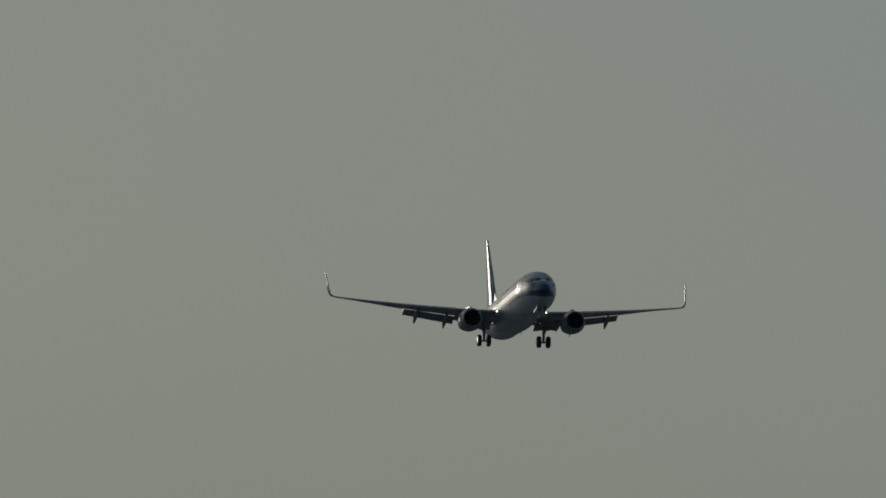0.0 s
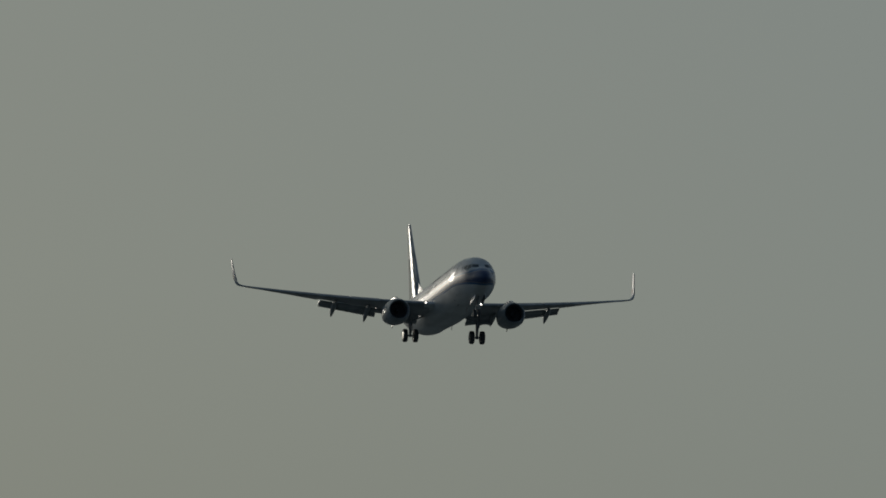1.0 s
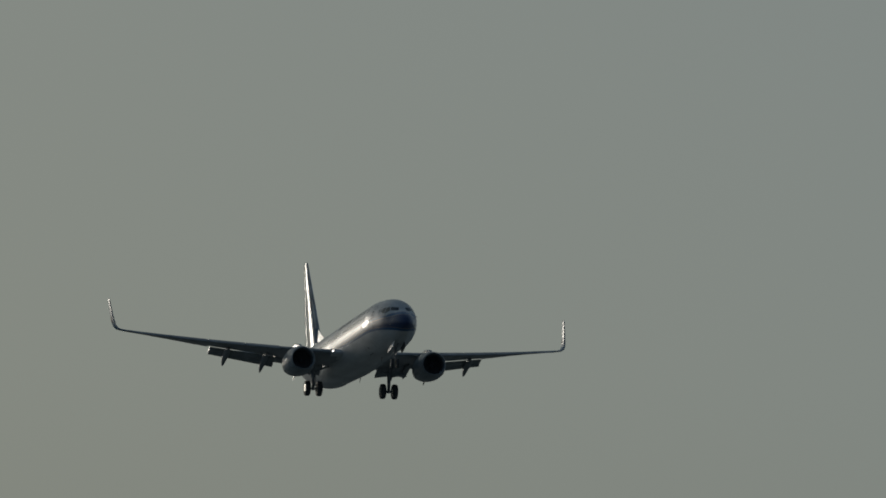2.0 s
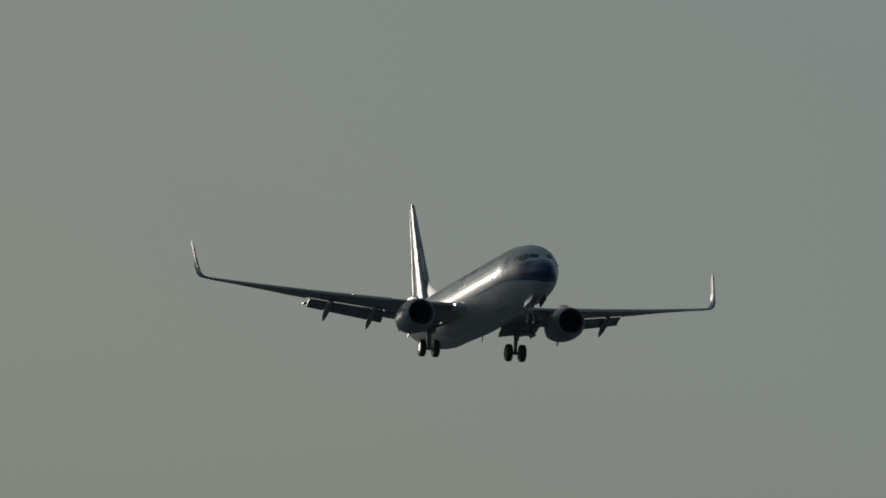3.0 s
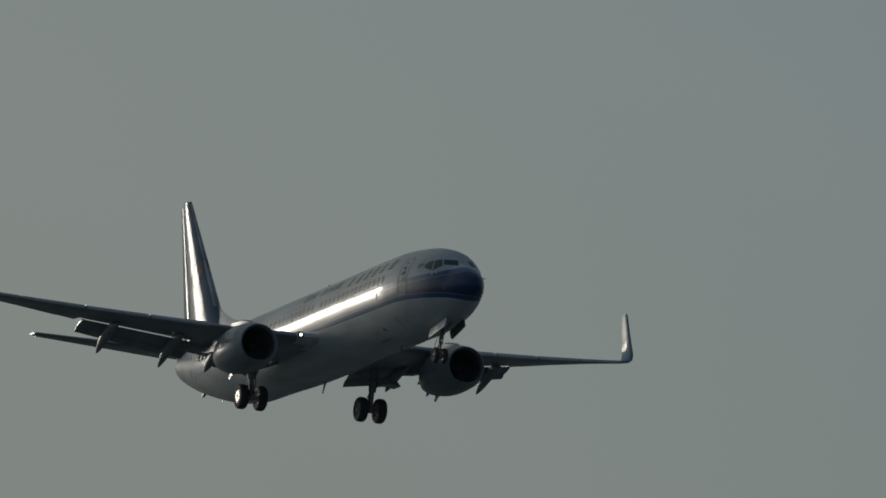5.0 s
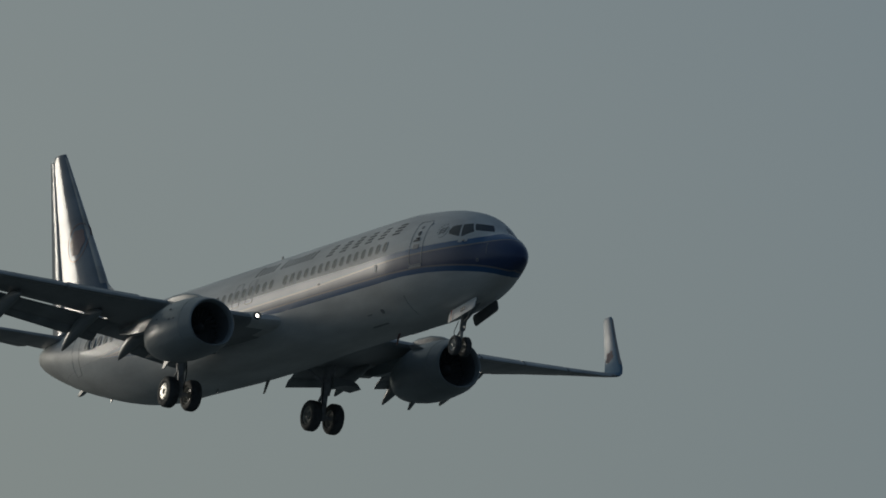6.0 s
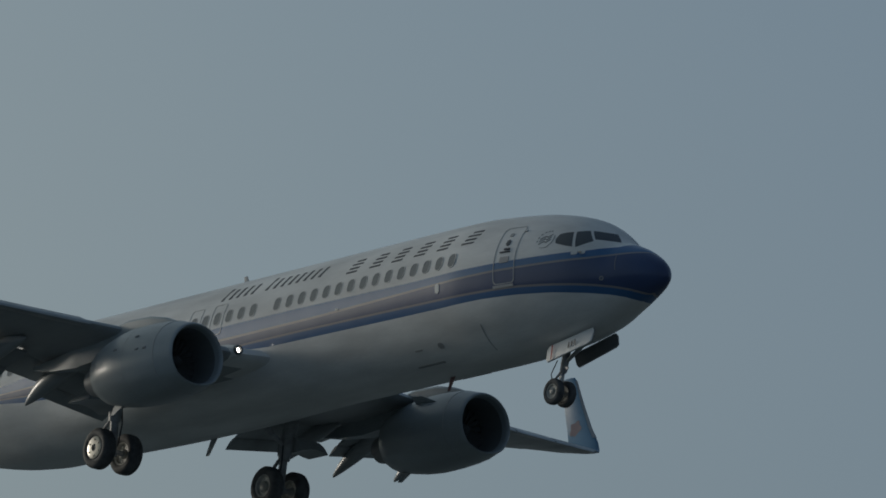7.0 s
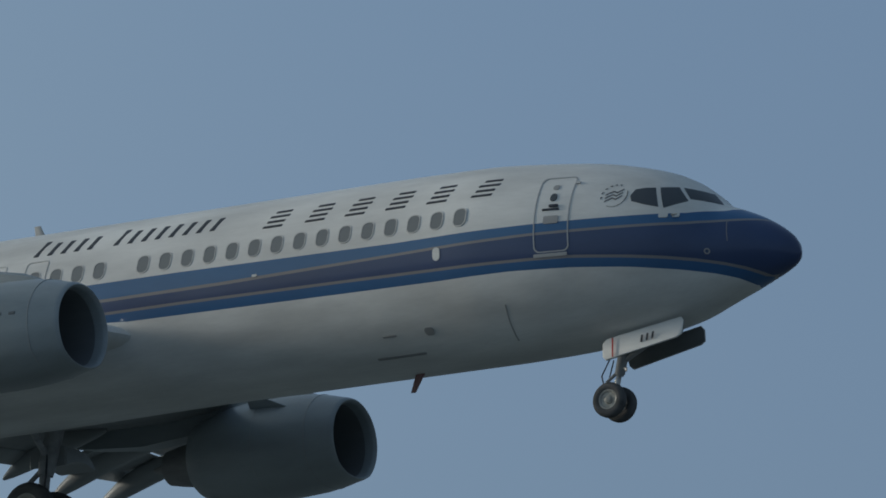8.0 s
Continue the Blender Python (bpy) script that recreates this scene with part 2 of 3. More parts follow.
def slopes(x, y):
    h = np.diff(x)
    d = np.diff(y) / h
    m = np.zeros(len(x))
    for i in range(1, len(x) - 1):
        if d[i - 1] * d[i] > 0:
            w1, w2 = 2 * h[i] + h[i - 1], h[i] + 2 * h[i - 1]
            m[i] = (w1 + w2) / (w1 / d[i - 1] + w2 / d[i])
    m[0], m[-1] = d[0], d[-1]
    return m


SLOPES = [slopes(SECTIONS[:, 0], SECTIONS[:, k]) for k in (1, 2, 3)]


def section(s):
    i = min(max(int(np.searchsorted(SECTIONS[:, 0], s)) - 1, 0), len(SECTIONS) - 2)
    h = SECTIONS[i + 1, 0] - SECTIONS[i, 0]
    u = (s - SECTIONS[i, 0]) / h
    return [float((2 * u**3 - 3 * u * u + 1) * SECTIONS[i, k] + (u**3 - 2 * u * u + u) * h * SLOPES[k - 1][i]
                  + (-2 * u**3 + 3 * u * u) * SECTIONS[i + 1, k] + (u**3 - u * u) * h * SLOPES[k - 1][i + 1]) for k in (1, 2, 3)]


def skin(s, z, side, lift=0.0):
    """A point of the fuselage skin at station s and height z on one side (-1 right, 1 left), lifted off it."""
    top, bot, w = section(s)
    c, h = (top + bot) / 2, (top - bot) / 2
    z = min(max(z, bot + 0.004), top - 0.004)
    y = w * math.sqrt(max(0.0, 1 - ((z - c) / h) ** 2))
    nrm = Vector((0, y / w**2, (z - c) / h**2)).normalized()
    return at(s, side * (y + nrm.y * lift), z + nrm.z * lift)


# edges of the painted band: station, height
BAND = ([(0, 0.48), (1.15, 0.38), (1.4, 0.27), (2, 0.191), (8, 0.14), (13, 0.2), (24.5, 0.21), (28.5, -0.2), (40, -0.2)],
        [(0, 0.15), (1, 0.07), (2, 0.001), (5, -0.015), (8, -0.07), (12, -0.13), (24.5, -0.14), (28.5, -0.201), (40, -0.201)],
        [(0, 0.1), (1, 0.02), (2, -0.054), (5, -0.07), (8, -0.125), (12, -0.195), (24.5, -0.195), (28.5, -0.202), (40, -0.202)],
        [(0, -1.19), (0.95, -0.886), (1.3, -0.808), (1.8, -0.724), (2.4, -0.65), (3.07, -0.587), (4.2, -0.506), (5.4, -0.491), (7, -0.473), (9.3, -0.44), (13, -0.4), (24.5, -0.39), (28.5, -0.203), (40, -0.203)],
        [(0, -1.25), (0.95, -0.942), (1.3, -0.862), (1.8, -0.779), (2.4, -0.705), (3.07, -0.642), (4.2, -0.561), (5.4, -0.546), (7, -0.528), (9.3, -0.495), (13, -0.455), (24.5, -0.445), (28.5, -0.204), (40, -0.204)],
        [(0, -1.42), (0.8, -1.196), (1.15, -1.07), (1.5, -0.999), (2.08, -0.919), (3.1, -0.807), (4.2, -0.736), (5.5, -0.702), (7, -0.713), (9.3, -0.69), (14.5, -0.63), (24.5, -0.61), (28.5, -0.205), (40, -0.205)])
BAND_STEPS = (14, 6, 1, 14, 1, 4, 14)
BAND_PAINT = (0, 1, 2, 3, 2, 4, 0)


def fuselage(plane):
    bm = bmesh.new()
    stations = [0.034, 0.05] + [float(x) for x in np.arange(0.1, 0.9, 0.1)] + [float(x) for x in np.arange(0.9, 1.5, 0.03)] + [float(x) for x in np.arange(1.5, 3.0, 0.1)] + [float(x) for x in np.arange(3.0, 7.0, 0.25)]
    stations += [float(x) for x in np.arange(7, 26, 1.0)] + [float(x) for x in np.arange(26, 36.7, 0.4)] + [36.75, 36.82, 36.9]
    loops = []
    for s in stations:
        top, bot, w = section(s)
        c, h = (top + bot) / 2, (top - bot) / 2
        cuts = [0.0] + [math.acos(min(1, max(-1, (curve(t, s) - c) / h))) for t in BAND] + [math.pi]
        angles = []
        for a, b, k in zip(cuts, cuts[1:], BAND_STEPS):
            angles += [a + (b - a) * i / k for i in range(k)]
        right = [at(s, -w * math.sin(a), c + h * math.cos(a)) for a in angles + [math.pi]]
        left = [at(s, w * math.sin(a), c + h * math.cos(a)) for a in reversed(angles[1:])]
        loops.append(right + left)
    half = [p for p, k in zip(BAND_PAINT, BAND_STEPS) for _ in range(k)]
    paints = half + half[::-1]
    rings = [[bm.verts.new(p) for p in l] for l in loops]
    n = len(rings[0])
    for a, b in zip(rings, rings[1:]):
        for i in range(n):
            bm.faces.new((a[i], a[(i + 1) % n], b[(i + 1) % n], b[i])).material_index = paints[i]
    bm.faces.new(rings[0]).material_index = 3
    bm.faces.new(rings[-1])
    bmesh.ops.dissolve_degenerate(bm, edges=bm.edges, dist=0.0005)
    return part("fuselage", bm, [WHITE, SKY_BLUE, PIN_LINE, NAVY, MID_BLUE], plane, "white fuselage with a navy and blue band")


def outline(s, z, w, h, corner=0.35, n=6, lean=0.0):
    """A rounded rectangle on the skin, centred at s, z; lean shears it forward."""
    r = corner * min(w, h)
    raw = []
    for cx, cz, a0 in ((w / 2 - r, h / 2 - r, 0), (-w / 2 + r, h / 2 - r, 90), (-w / 2 + r, -h / 2 + r, 180), (w / 2 - r, -h / 2 + r, 270)):
        for i in range(n + 1):
            a = radians(a0 + 90 * i / n)
            raw.append((cx + r * math.cos(a), cz + r * math.sin(a)))
    pts = []
    for j, ((x, y), (x2, y2)) in enumerate(zip(raw, raw[1:] + raw[:1])):
        k = 10 if h > 0.45 and j % (n + 1) == n else 1
        pts += [(s + x + (x2 - x) * i / k - lean * (y + (y2 - y) * i / k), z + y + (y2 - y) * i / k) for i in range(k)]
    return pts


def plate(bm, pts, side, lift=0.012, mat=0, shrink=(0.5,), sink=0.02):
    """A thin plate that follows the skin inside an outline."""
    cs, cz = sum(p[0] for p in pts) / len(pts), sum(p[1] for p in pts) / len(pts)
    rings = []
    for k, l in [(1.0, -sink), (1.0, lift)] + [(k, lift) for k in shrink]:
        rings.append([bm.verts.new(skin(cs + (s - cs) * k, cz + (z - cz) * k, side, l)) for s, z in pts])
    n = len(pts)
    for a, b in zip(rings, rings[1:]):
        for i in range(n):
            bm.faces.new((a[i], a[(i + 1) % n], b[(i + 1) % n], b[i])).material_index = mat
    mid = bm.verts.new(skin(cs, cz, side, lift))
    for i in range(n):
        bm.faces.new((rings[-1][i], rings[-1][(i + 1) % n], mid)).material_index = mat


def band(bm, outer, inner, side, lift=0.014, mat=0, sink=0.02):
    n = len(outer)
    rings = [[bm.verts.new(skin(s, z, side, l)) for s, z in pts] for pts, l in ((outer, -sink), (outer, lift), (inner, lift), (inner, -sink))]
    for a, b in zip(rings, rings[1:]):
        for i in range(n):
            bm.faces.new((a[i], a[(i + 1) % n], b[(i + 1) % n], b[i])).material_index = mat


def quad_plate(bm, corners, side, lift=0.012, mat=0, n=6, sink=0.02):
    """A plate on the skin between four corners (s, z) in order."""
    (a, b, c, d) = [Vector((*p, 0)) for p in corners]
    def spot(u, v, l):
        p = (a.lerp(b, u)).lerp(d.lerp(c, u), v)
        return skin(p.x, p.y, side, l)
    up = [[bm.verts.new(spot(i / n, j / n, lift)) for i in range(n + 1)] for j in range(n + 1)]
    for j in range(n):
        for i in range(n):
            bm.faces.new((up[j][i], up[j][i + 1], up[j + 1][i + 1], up[j + 1][i])).material_index = mat
    rim = [(i, 0) for i in range(n)] + [(n, j) for j in range(n)] + [(n - i, n) for i in range(n)] + [(0, n - j) for j in range(n)]
    low = [bm.verts.new(spot(i / n, j / n, -sink)) for i, j in rim]
    for k, (i, j) in enumerate(rim):
        i2, j2 = rim[(k + 1) % len(rim)]
        bm.faces.new((up[j][i], up[j2][i2], low[(k + 1) % len(rim)], low[k])).material_index = mat


def cabin_windows(body):
    first, base = 6.54, 12.0
    for side in (-1, 1):
        frame_bm, pane_bm = bmesh.new(), bmesh.new()
        band(frame_bm, outline(base, .49, .29, .39, .42), outline(base, .49, .25, .35, .42), side, 0.008)
        plate(pane_bm, outline(base, .49, .255, .355, .42), side, 0.003)
        ob = part("cabin_window", frame_bm, FRAME_GREY, body, "rounded cabin window")
        pane = part("pane", pane_bm, CABIN_PANE, body)
        places = [base - first - 0.523 * k for k in range(45) if k != 15]
        for x in places[1:]:
            for o in (ob, pane):
                c = new(o.name.split(".")[0], o.data)
                c.parent, c.location.x = body, x
        ob.location.x = pane.location.x = places[0]


def door(body, side, s, z, w, h, handle=True):
    lean = -.035 if s < 10 else 0.0
    bm = bmesh.new()
    band(bm, outline(s, z, w + .045, h + .045, .16, 8, lean), outline(s, z, w, h, .16, 8, lean), side, 0.008)
    ob = part("door_outline", bm, (DOOR_EDGE if s < 10 else WHITE) if handle else FRAME_GREY, body, "grey outline of a cabin door")
    if handle:
        bm = bmesh.new()
        plate(bm, outline(s + .02, z + .32, .13, .17, .5), side, 0.014)
        part("door_window", bm, PANE, body)
        bm = bmesh.new()
        plate(bm, outline(s + .03, z + .06, .34, .035, .3), side, 0.02)
        plate(bm, outline(s - .02, z + .13, .18, .05, .3), side, 0.03)
        part("door_handle", bm, INK, body)
        bm = bmesh.new()
        plate(bm, outline(s + .03, z + .55, .12, .10, .4), side, 0.012)
        part("door_placard", bm, SEAM, body)
        bm = bmesh.new()
        plate(bm, outline(s, z - .16, .30, .16, .2), side, 0.012)
        part("door_panel", bm, SEAM, body)
        bm = bmesh.new()
        plate(bm, outline(s, z - h / 2 - .075, w * 1.02, .065, .2), side, 0.012)
        part("door_sill", bm, DOOR_EDGE, body)
        bm = bmesh.new()
        plate(bm, outline(s - w / 2 - .045, z + .62, .10, .05, .3), side, 0.03)
        part("hinge", bm, FRAME_GREY, body)


def cockpit(body):
    quads = ([(2.22, .785), (2.01, .51), (1.54, .445), (1.80, .715)], [(2.60, .785), (2.42, .31), (2.025, .46), (2.29, .795)])
    for side in (-1, 1):
        panes = [bmesh.new(), bmesh.new(), bmesh.new()]
        for bm, q in zip(panes, quads):
            quad_plate(bm, q, side, 0.006)
        plate(panes[2], [(3.10, .61), (3.05, .49), (2.78, .40), (2.52, .335), (2.59, .55), (2.68, .782), (2.88, .785), (3.04, .755)], side, 0.006)
        for bm in panes:
            part("cockpit_window", bm, PANE, body, "dark glass cockpit window")


def lettering(body):
    """Two painted words and six signs, drawn as plain slanted bars, and the round emblem by the cockpit."""
    for side in (-1, 1):
        for s in (6.12, 7.12, 8.05, 8.98, 9.90, 10.88):
            for dz, w in ((.175, .36), (.06, .44), (-.06, .40), (-.175, .44)):
                bm = bmesh.new()
                plate(bm, outline(s - dz * .35, 1.10 + dz, w, .048, .1, 2, .35), side, 0.008)
                part("lettering_bar", bm, INK, body)
        for first, last, n in ((15.12, 16.72, 5), (12.20, 14.80, 8)):
            for k in range(n):
                s = first + (last - first) * (k + .5) / n
                tall = .38 if k == n - 1 else .31
                bm = bmesh.new()
                plate(bm, outline(s, 1.20 + (tall - .31) / 2, .115, tall, .1, 2, .35), side, 0.008)
                part("lettering_bar", bm, INK, body)
        bm = bmesh.new()
        def arc(a0, a1, r0, r1, k):
            angles = [radians(a0 + (a1 - a0) * i / k) for i in range(k + 1)]
            rim = [(3.41 - r1 * math.cos(a), .64 + r1 * math.sin(a)) for a in angles]
            rim += [(3.41 - r0 * math.cos(a), .64 + r0 * math.sin(a)) for a in reversed(angles)]
            for (a, b), (d, c) in zip(zip(rim, rim[1:k + 1]), zip(rim[::-1], rim[:k:-1])):
                quad_plate(bm, [a, b, c, d], side, 0.006, n=1)
        arc(-115, 25, .232, .250, 14)
        for a0 in (72, 92, 112, 134, 158, 184):
            arc(a0, a0 + 11, .225, .262, 1)
        for dz in (-.075, .0, .075):
            for a, b in (((.17, -.05), (.03, .025)), ((.03, .025), (-.04, -.01)), ((-.04, -.01), (-.15, .06))):
                quad_plate(bm, [(3.41 + x, .64 + dz + z) for x, z in ((a[0], a[1] - .014), (b[0], b[1] - .014), (b[0], b[1] + .014), (a[0], a[1] + .014))], side, 0.006, n=2)
        part("emblem", bm, EMBLEM, body, "grey broken ring emblem with three waves")


def skin_details(body):
    for side in (-1, 1):
        for name, s, z, w, h, m in (("service_port", 7.02, -.20, .16, .26, WHITE), ("drain_port", 11.18, -.10, .12, .05, WHITE), ("vent_port", 7.54, -1.51, .20, .12, PORT),
                                    ("vent_slot", 8.44, -1.51, .30, .03, SEAM), ("panel_slot", 8.42, -1.80, 1.1, .03, PORT), ("pitot_plate", 2.17, .15, .13, .10, WHITE),
                                    ("pitot_plate", 2.40, .15, .17, .10, WHITE)):
            bm = bmesh.new()
            plate(bm, outline(s, z, w, h, .5 if name.endswith("port") else .3), side, 0.012)
            part(name, bm, m, body)
        bm = bmesh.new()
        ring = [(1.58 + .058 * math.cos(a), -.60 + .058 * math.sin(a)) for a in [2 * math.pi * i / 16 for i in range(16)]]
        inner = [(1.58 + .034 * math.cos(a), -.60 + .034 * math.sin(a)) for a in [2 * math.pi * i / 16 for i in range(16)]]
        band(bm, ring, inner, side, 0.01)
        part("sensor_ring", bm, SEAM, body)
        bm = bmesh.new()
        for a, b in (((5.70, -1.26), (5.79, -1.80)),):
            quad_plate(bm, [(a[0], a[1]), (b[0], b[1]), (b[0] + .025, b[1]), (a[0] + .025, a[1])], side, 0.006)
        part("skin_seam", bm, SEAM, body)
        bm = bmesh.new()
        quad_plate(bm, [(1.27, .02), (1.20, -.42), (1.215, -.42), (1.285, .02)], side, 0.004)
        part("radome_strip", bm, PIN_LINE, body)
        # probe on the nose
        bm = bmesh.new()
        p = skin(2.22, .15, side, 0.0)
        rod(bm, [p, p + Vector((.02, side * .10, -.02)), p + Vector((.14, side * .10, -.02))], [.02, .018, .012], 8)
        part("pitot_probe", bm, BARE_METAL, body)
    # blade antennas
    for s, z, h, w, m in ((8.36, -1.95, -.38, .22, RED_BLADE), (22.0, -1.9, -.20, .26, WING_GREY), (30.7, -1.05, -.16, .24, WING_GREY), (17.45, 1.90, .33, .28, ANTENNA), (10.4, 1.87, .16, .5, ANTENNA)):
        bm = bmesh.new()
        def foil(s0, c, zz):
            return [at(s0 + c * u, v * c * .07, zz) for u, v in ((0, 0), (.15, 1), (.5, 1.2), (1, 0), (.5, -1.2), (.15, -1))]
        loft(bm, [foil(s, w, z), foil(s + abs(h) * .55, w * .55, z + h)])
        part("blade_antenna", bm, m, body)
    bm = bmesh.new()
    loft(bm, [[at(19.62 + a, .8 + b, -1.70) for a, b in ((-.16, 0), (0, .03), (.2, 0), (0, -.03))], [at(20.0 + a, .8 + b, -2.31) for a, b in ((-.08, 0), (0, .02), (.1, 0), (0, -.02))]])
    part("drain_mast", bm, WING_GREY, body)
    bm = bmesh.new()
    loft(bm, [[at(33.0 + a, b, -.42) for a, b in ((-.4, 0), (0, .10), (.5, .06), (.5, -.06), (0, -.10))], [at(33.5 + a, b, -.60) for a, b in ((-.3, 0), (0, .06), (.2, .05), (.2, -.05), (0, -.06))]])
    part("tail_skid", bm, STRUT_GREY, body)
    # tail cone exhaust
    bm = bmesh.new()
    revolve(bm, at(36.86, 0, 1.28), (-1, 0, .1), [(0, .20), (.14, .19), (.14, .16), (-.1, .16), (-.1, .001)], 24)
    part("exhaust_pipe", bm, BURNT, body)


def belly_fairing(plane):
    """A swelling of the lower skin round the wing roots that runs out smoothly on all sides."""
    def ease(u):
        u = min(1.0, max(0.0, u))
        return u * u * (3 - 2 * u)

    bm = bmesh.new()
    loops = []
    for s in [12.2 + .4 * i for i in range(35)]:
        top, bot, w = section(s)
        c, h = (top + bot) / 2, (top - bot) / 2
        run = ease((s - 12.4) / 5.6) * ease((25.6 - s) / 5.6)
        loop = []
        for i in range(49):
            a = radians(-79 + 158 * i / 48)
            swell = run * (.42 * ease(abs(a) / radians(50)) + .04) * ease((radians(77) - abs(a)) / radians(30)) - .010
            loop.append(at(s, math.sin(a) * (w + swell), c - math.cos(a) * (h + swell * .25)))
        loops.append(loop)
    loft(bm, loops, close=False)
    return part("belly_fairing", bm, WHITE, plane, "white fairing round the wing roots")


# ---- wings ----
UPPER = [(0, 0), (.012, .25), (.05, .52), (.12, .78), (.25, .97), (.40, 1.0), (.55, .88), (.70, .66), (.85, .36), (1, .03)]
LOWER = [(1, -.03), (.85, -.16), (.70, -.32), (.55, -.48), (.40, -.58), (.25, -.58), (.12, -.46), (.05, -.32), (.012, -.16)]


def airfoil(s, y, z, chord, thick, up=(0, 0, 1), twist=0.0, first=0.0, last=1.0, even=False):
    """A section with its nose at s, y, z; up: the way of its thickness; twist lifts the nose; cut between two parts of the chord."""
    up = Vector(up).normalized()
    pts = [(min(max(u, first), last), v) for u, v in UPPER + ([(u, -v) for u, v in UPPER[:0:-1]] if even else LOWER)]
    ct, st = math.cos(radians(twist)), math.sin(radians(twist))
    out = []
    for u, v in pts:
        a, b = u * chord, v * chord * thick * .62
        out.append(at(s + a * ct + b * st, y, z) + up * (b * ct - a * st))
    return out


def wing_le(y):
    return 14.78 + (y - 2.4) * 0.528 if y > 2.4 else 14.78 - (2.4 - y) * 0.9


def wing_te(y):
    return 20.7 if y < 5.8 else 20.7 + (y - 5.8) * 0.290


def wing_z(y, side=1):
    """The raised right wing is bent up a little more than the left one."""
    return -.88 + .110 * (y - 1.9) + (.00155 + (.0006 if side < 0 else .0001)) * (y - 1.9) ** 2


def wing_tw(y):
    return curve([(0, 3.0), (5.8, 2.2), (10.5, 0.0), (12.5, -2.5), (16.6, -6.0)], y)


def wing(plane, side):
    flapped = lambda y: y < 4.31 or 5.71 < y < 10.5
    bm = bmesh.new()
    loops = []
    for y in (1.2, 1.9, 2.4, 3.2, 4.3, 4.32, 5.2, 5.7, 5.72, 7, 8.5, 10, 10.45, 10.52, 12.5, 14, 15.4, 16.6):
        c = wing_te(y) - wing_le(y)
        last = (.84 if y < 5.5 else .78) if flapped(y) else 1.0
        th = .122 - .03 * min(1, y / 9)
        loops.append(airfoil(wing_le(y), side * y, wing_z(y, side), c, th, (0, -.1 * side, 1), wing_tw(y), 0, last))
    loft(bm, loops)
    for face in bm.faces:
        c = face.calc_center_median()
        if abs(c.y) < 2.4 and c.x > 18.0 - 15.4:
            face.material_index = 1
    main = part("wing", bm, [WING_GREY, WHITE], plane, "grey swept wing with a white root")
    # blended winglet
    bend = wing_z(16.9, side) - wing_z(16.9) + .02
    bm = bmesh.new()
    loops = []
    for y, z, s, c, lean, turn in ((16.58, wing_z(16.58, side), wing_le(16.58), 1.55, 8, -6), (16.95, 1.15, 22.55, 1.50, 20, -7), (17.2, 1.32, 22.85, 1.38, 45, -5), (17.34, 1.60, 23.10, 1.28, 68, -2), (17.43, 2.1, 23.52, 1.10, 80, 0), (17.52, 2.9, 24.04, .88, 83, 0), (17.60, 3.7, 24.50, .70, 83, 0), (17.61, 3.82, 24.64, .48, 83, 0)):
        if y > 16.6:
            y, z = y - bend * .6, z + bend
        loops.append(airfoil(s, side * y, z, c, .09, (0, -side * math.sin(radians(lean)), math.cos(radians(lean))), turn))
    loft(bm, loops)
    lift = part("winglet", bm, PALE_BLUE, main, "pale blue blended winglet")
    bm = bmesh.new()
    loops = []
    for y, z, s, c in ((17.36, 1.75, 23.21, 1.23), (17.43, 2.1, 23.52, 1.10), (17.52, 2.9, 24.04, .88), (17.60, 3.7, 24.50, .68)):
        loops.append(airfoil(s - .012, side * (y - bend * .6), z + bend, c, .105, (0, -side, .14), 0, 0, .085))
    loft(bm, loops)
    part("leading_edge", bm, SEAM, main, "pale grey leading edge strip of the winglet")
    for inward, off in ((1, .062), (-1, .040)):
        bm = bmesh.new()
        c, turn = at(24.20, side * (17.44 - bend * .6 - inward * off), 2.15 + bend), Matrix.Rotation(radians(-7 * side), 3, "X")
        rim = [(.24 * (1 + .15 * math.cos(5 * a)), a) for a in [2 * math.pi * i / 40 for i in range(40)]]
        loft(bm, [[c + turn @ Vector((r * math.cos(a), d, r * math.sin(a))) for r, a in rim] for d in (-.008, .008)])
        part("emblem", bm, DULL_RED, main, "round faded red emblem on the winglet")
    # slats along the leading edge, extended
    for y0, y1 in ((6.0, 8.3), (8.4, 10.9), (11.0, 13.5), (13.6, 16.2)):
        bm = bmesh.new()
        loops = []
        for k in range(4):
            y = y0 + (y1 - y0) * k / 3
            c = wing_te(y) - wing_le(y)
            loops.append(airfoil(wing_le(y) - .16 - .02 * c, side * y, wing_z(y, side) - .10, c * .80, .085, (0, -.1 * side, 1), wing_tw(y) - 14, 0, .18))
        loft(bm, loops)
        part("slat", bm, WING_GREY, main, "extended leading edge slat")
    # double slotted flaps, lowered
    for y0, y1, c0, c1 in ((2.1, 4.30, 1.15, 1.10), (5.72, 10.4, 1.06, .78)):
        for name, back, down, k, turn in (("flap", -.06, -.135, 1.0, -18), ("aft_flap", .82, -.44, .42, -33)):
            bm = bmesh.new()
            loops = []
            for i in range(7):
                u = i / 6
                y, c = y0 + (y1 - y0) * u, c0 + (c1 - c0) * u
                full = wing_te(y) - wing_le(y)
                tail = wing_le(y) + full * (.83 if y < 5.5 else .77)
                ztail = wing_z(y, side) - full * .78 * math.sin(radians(wing_tw(y)))
                loops.append(airfoil(tail + back * c - .02, side * y, ztail + (down + (.09 if y0 < 5 else 0)) * c, c * k, .15, (0, -.08 * side, 1), -turn))
            loft(bm, loops)
            part(name, bm, WING_GREY, main, "lowered trailing edge flap")
    # small gate flap behind the engine
    bm = bmesh.new()
    loops = []
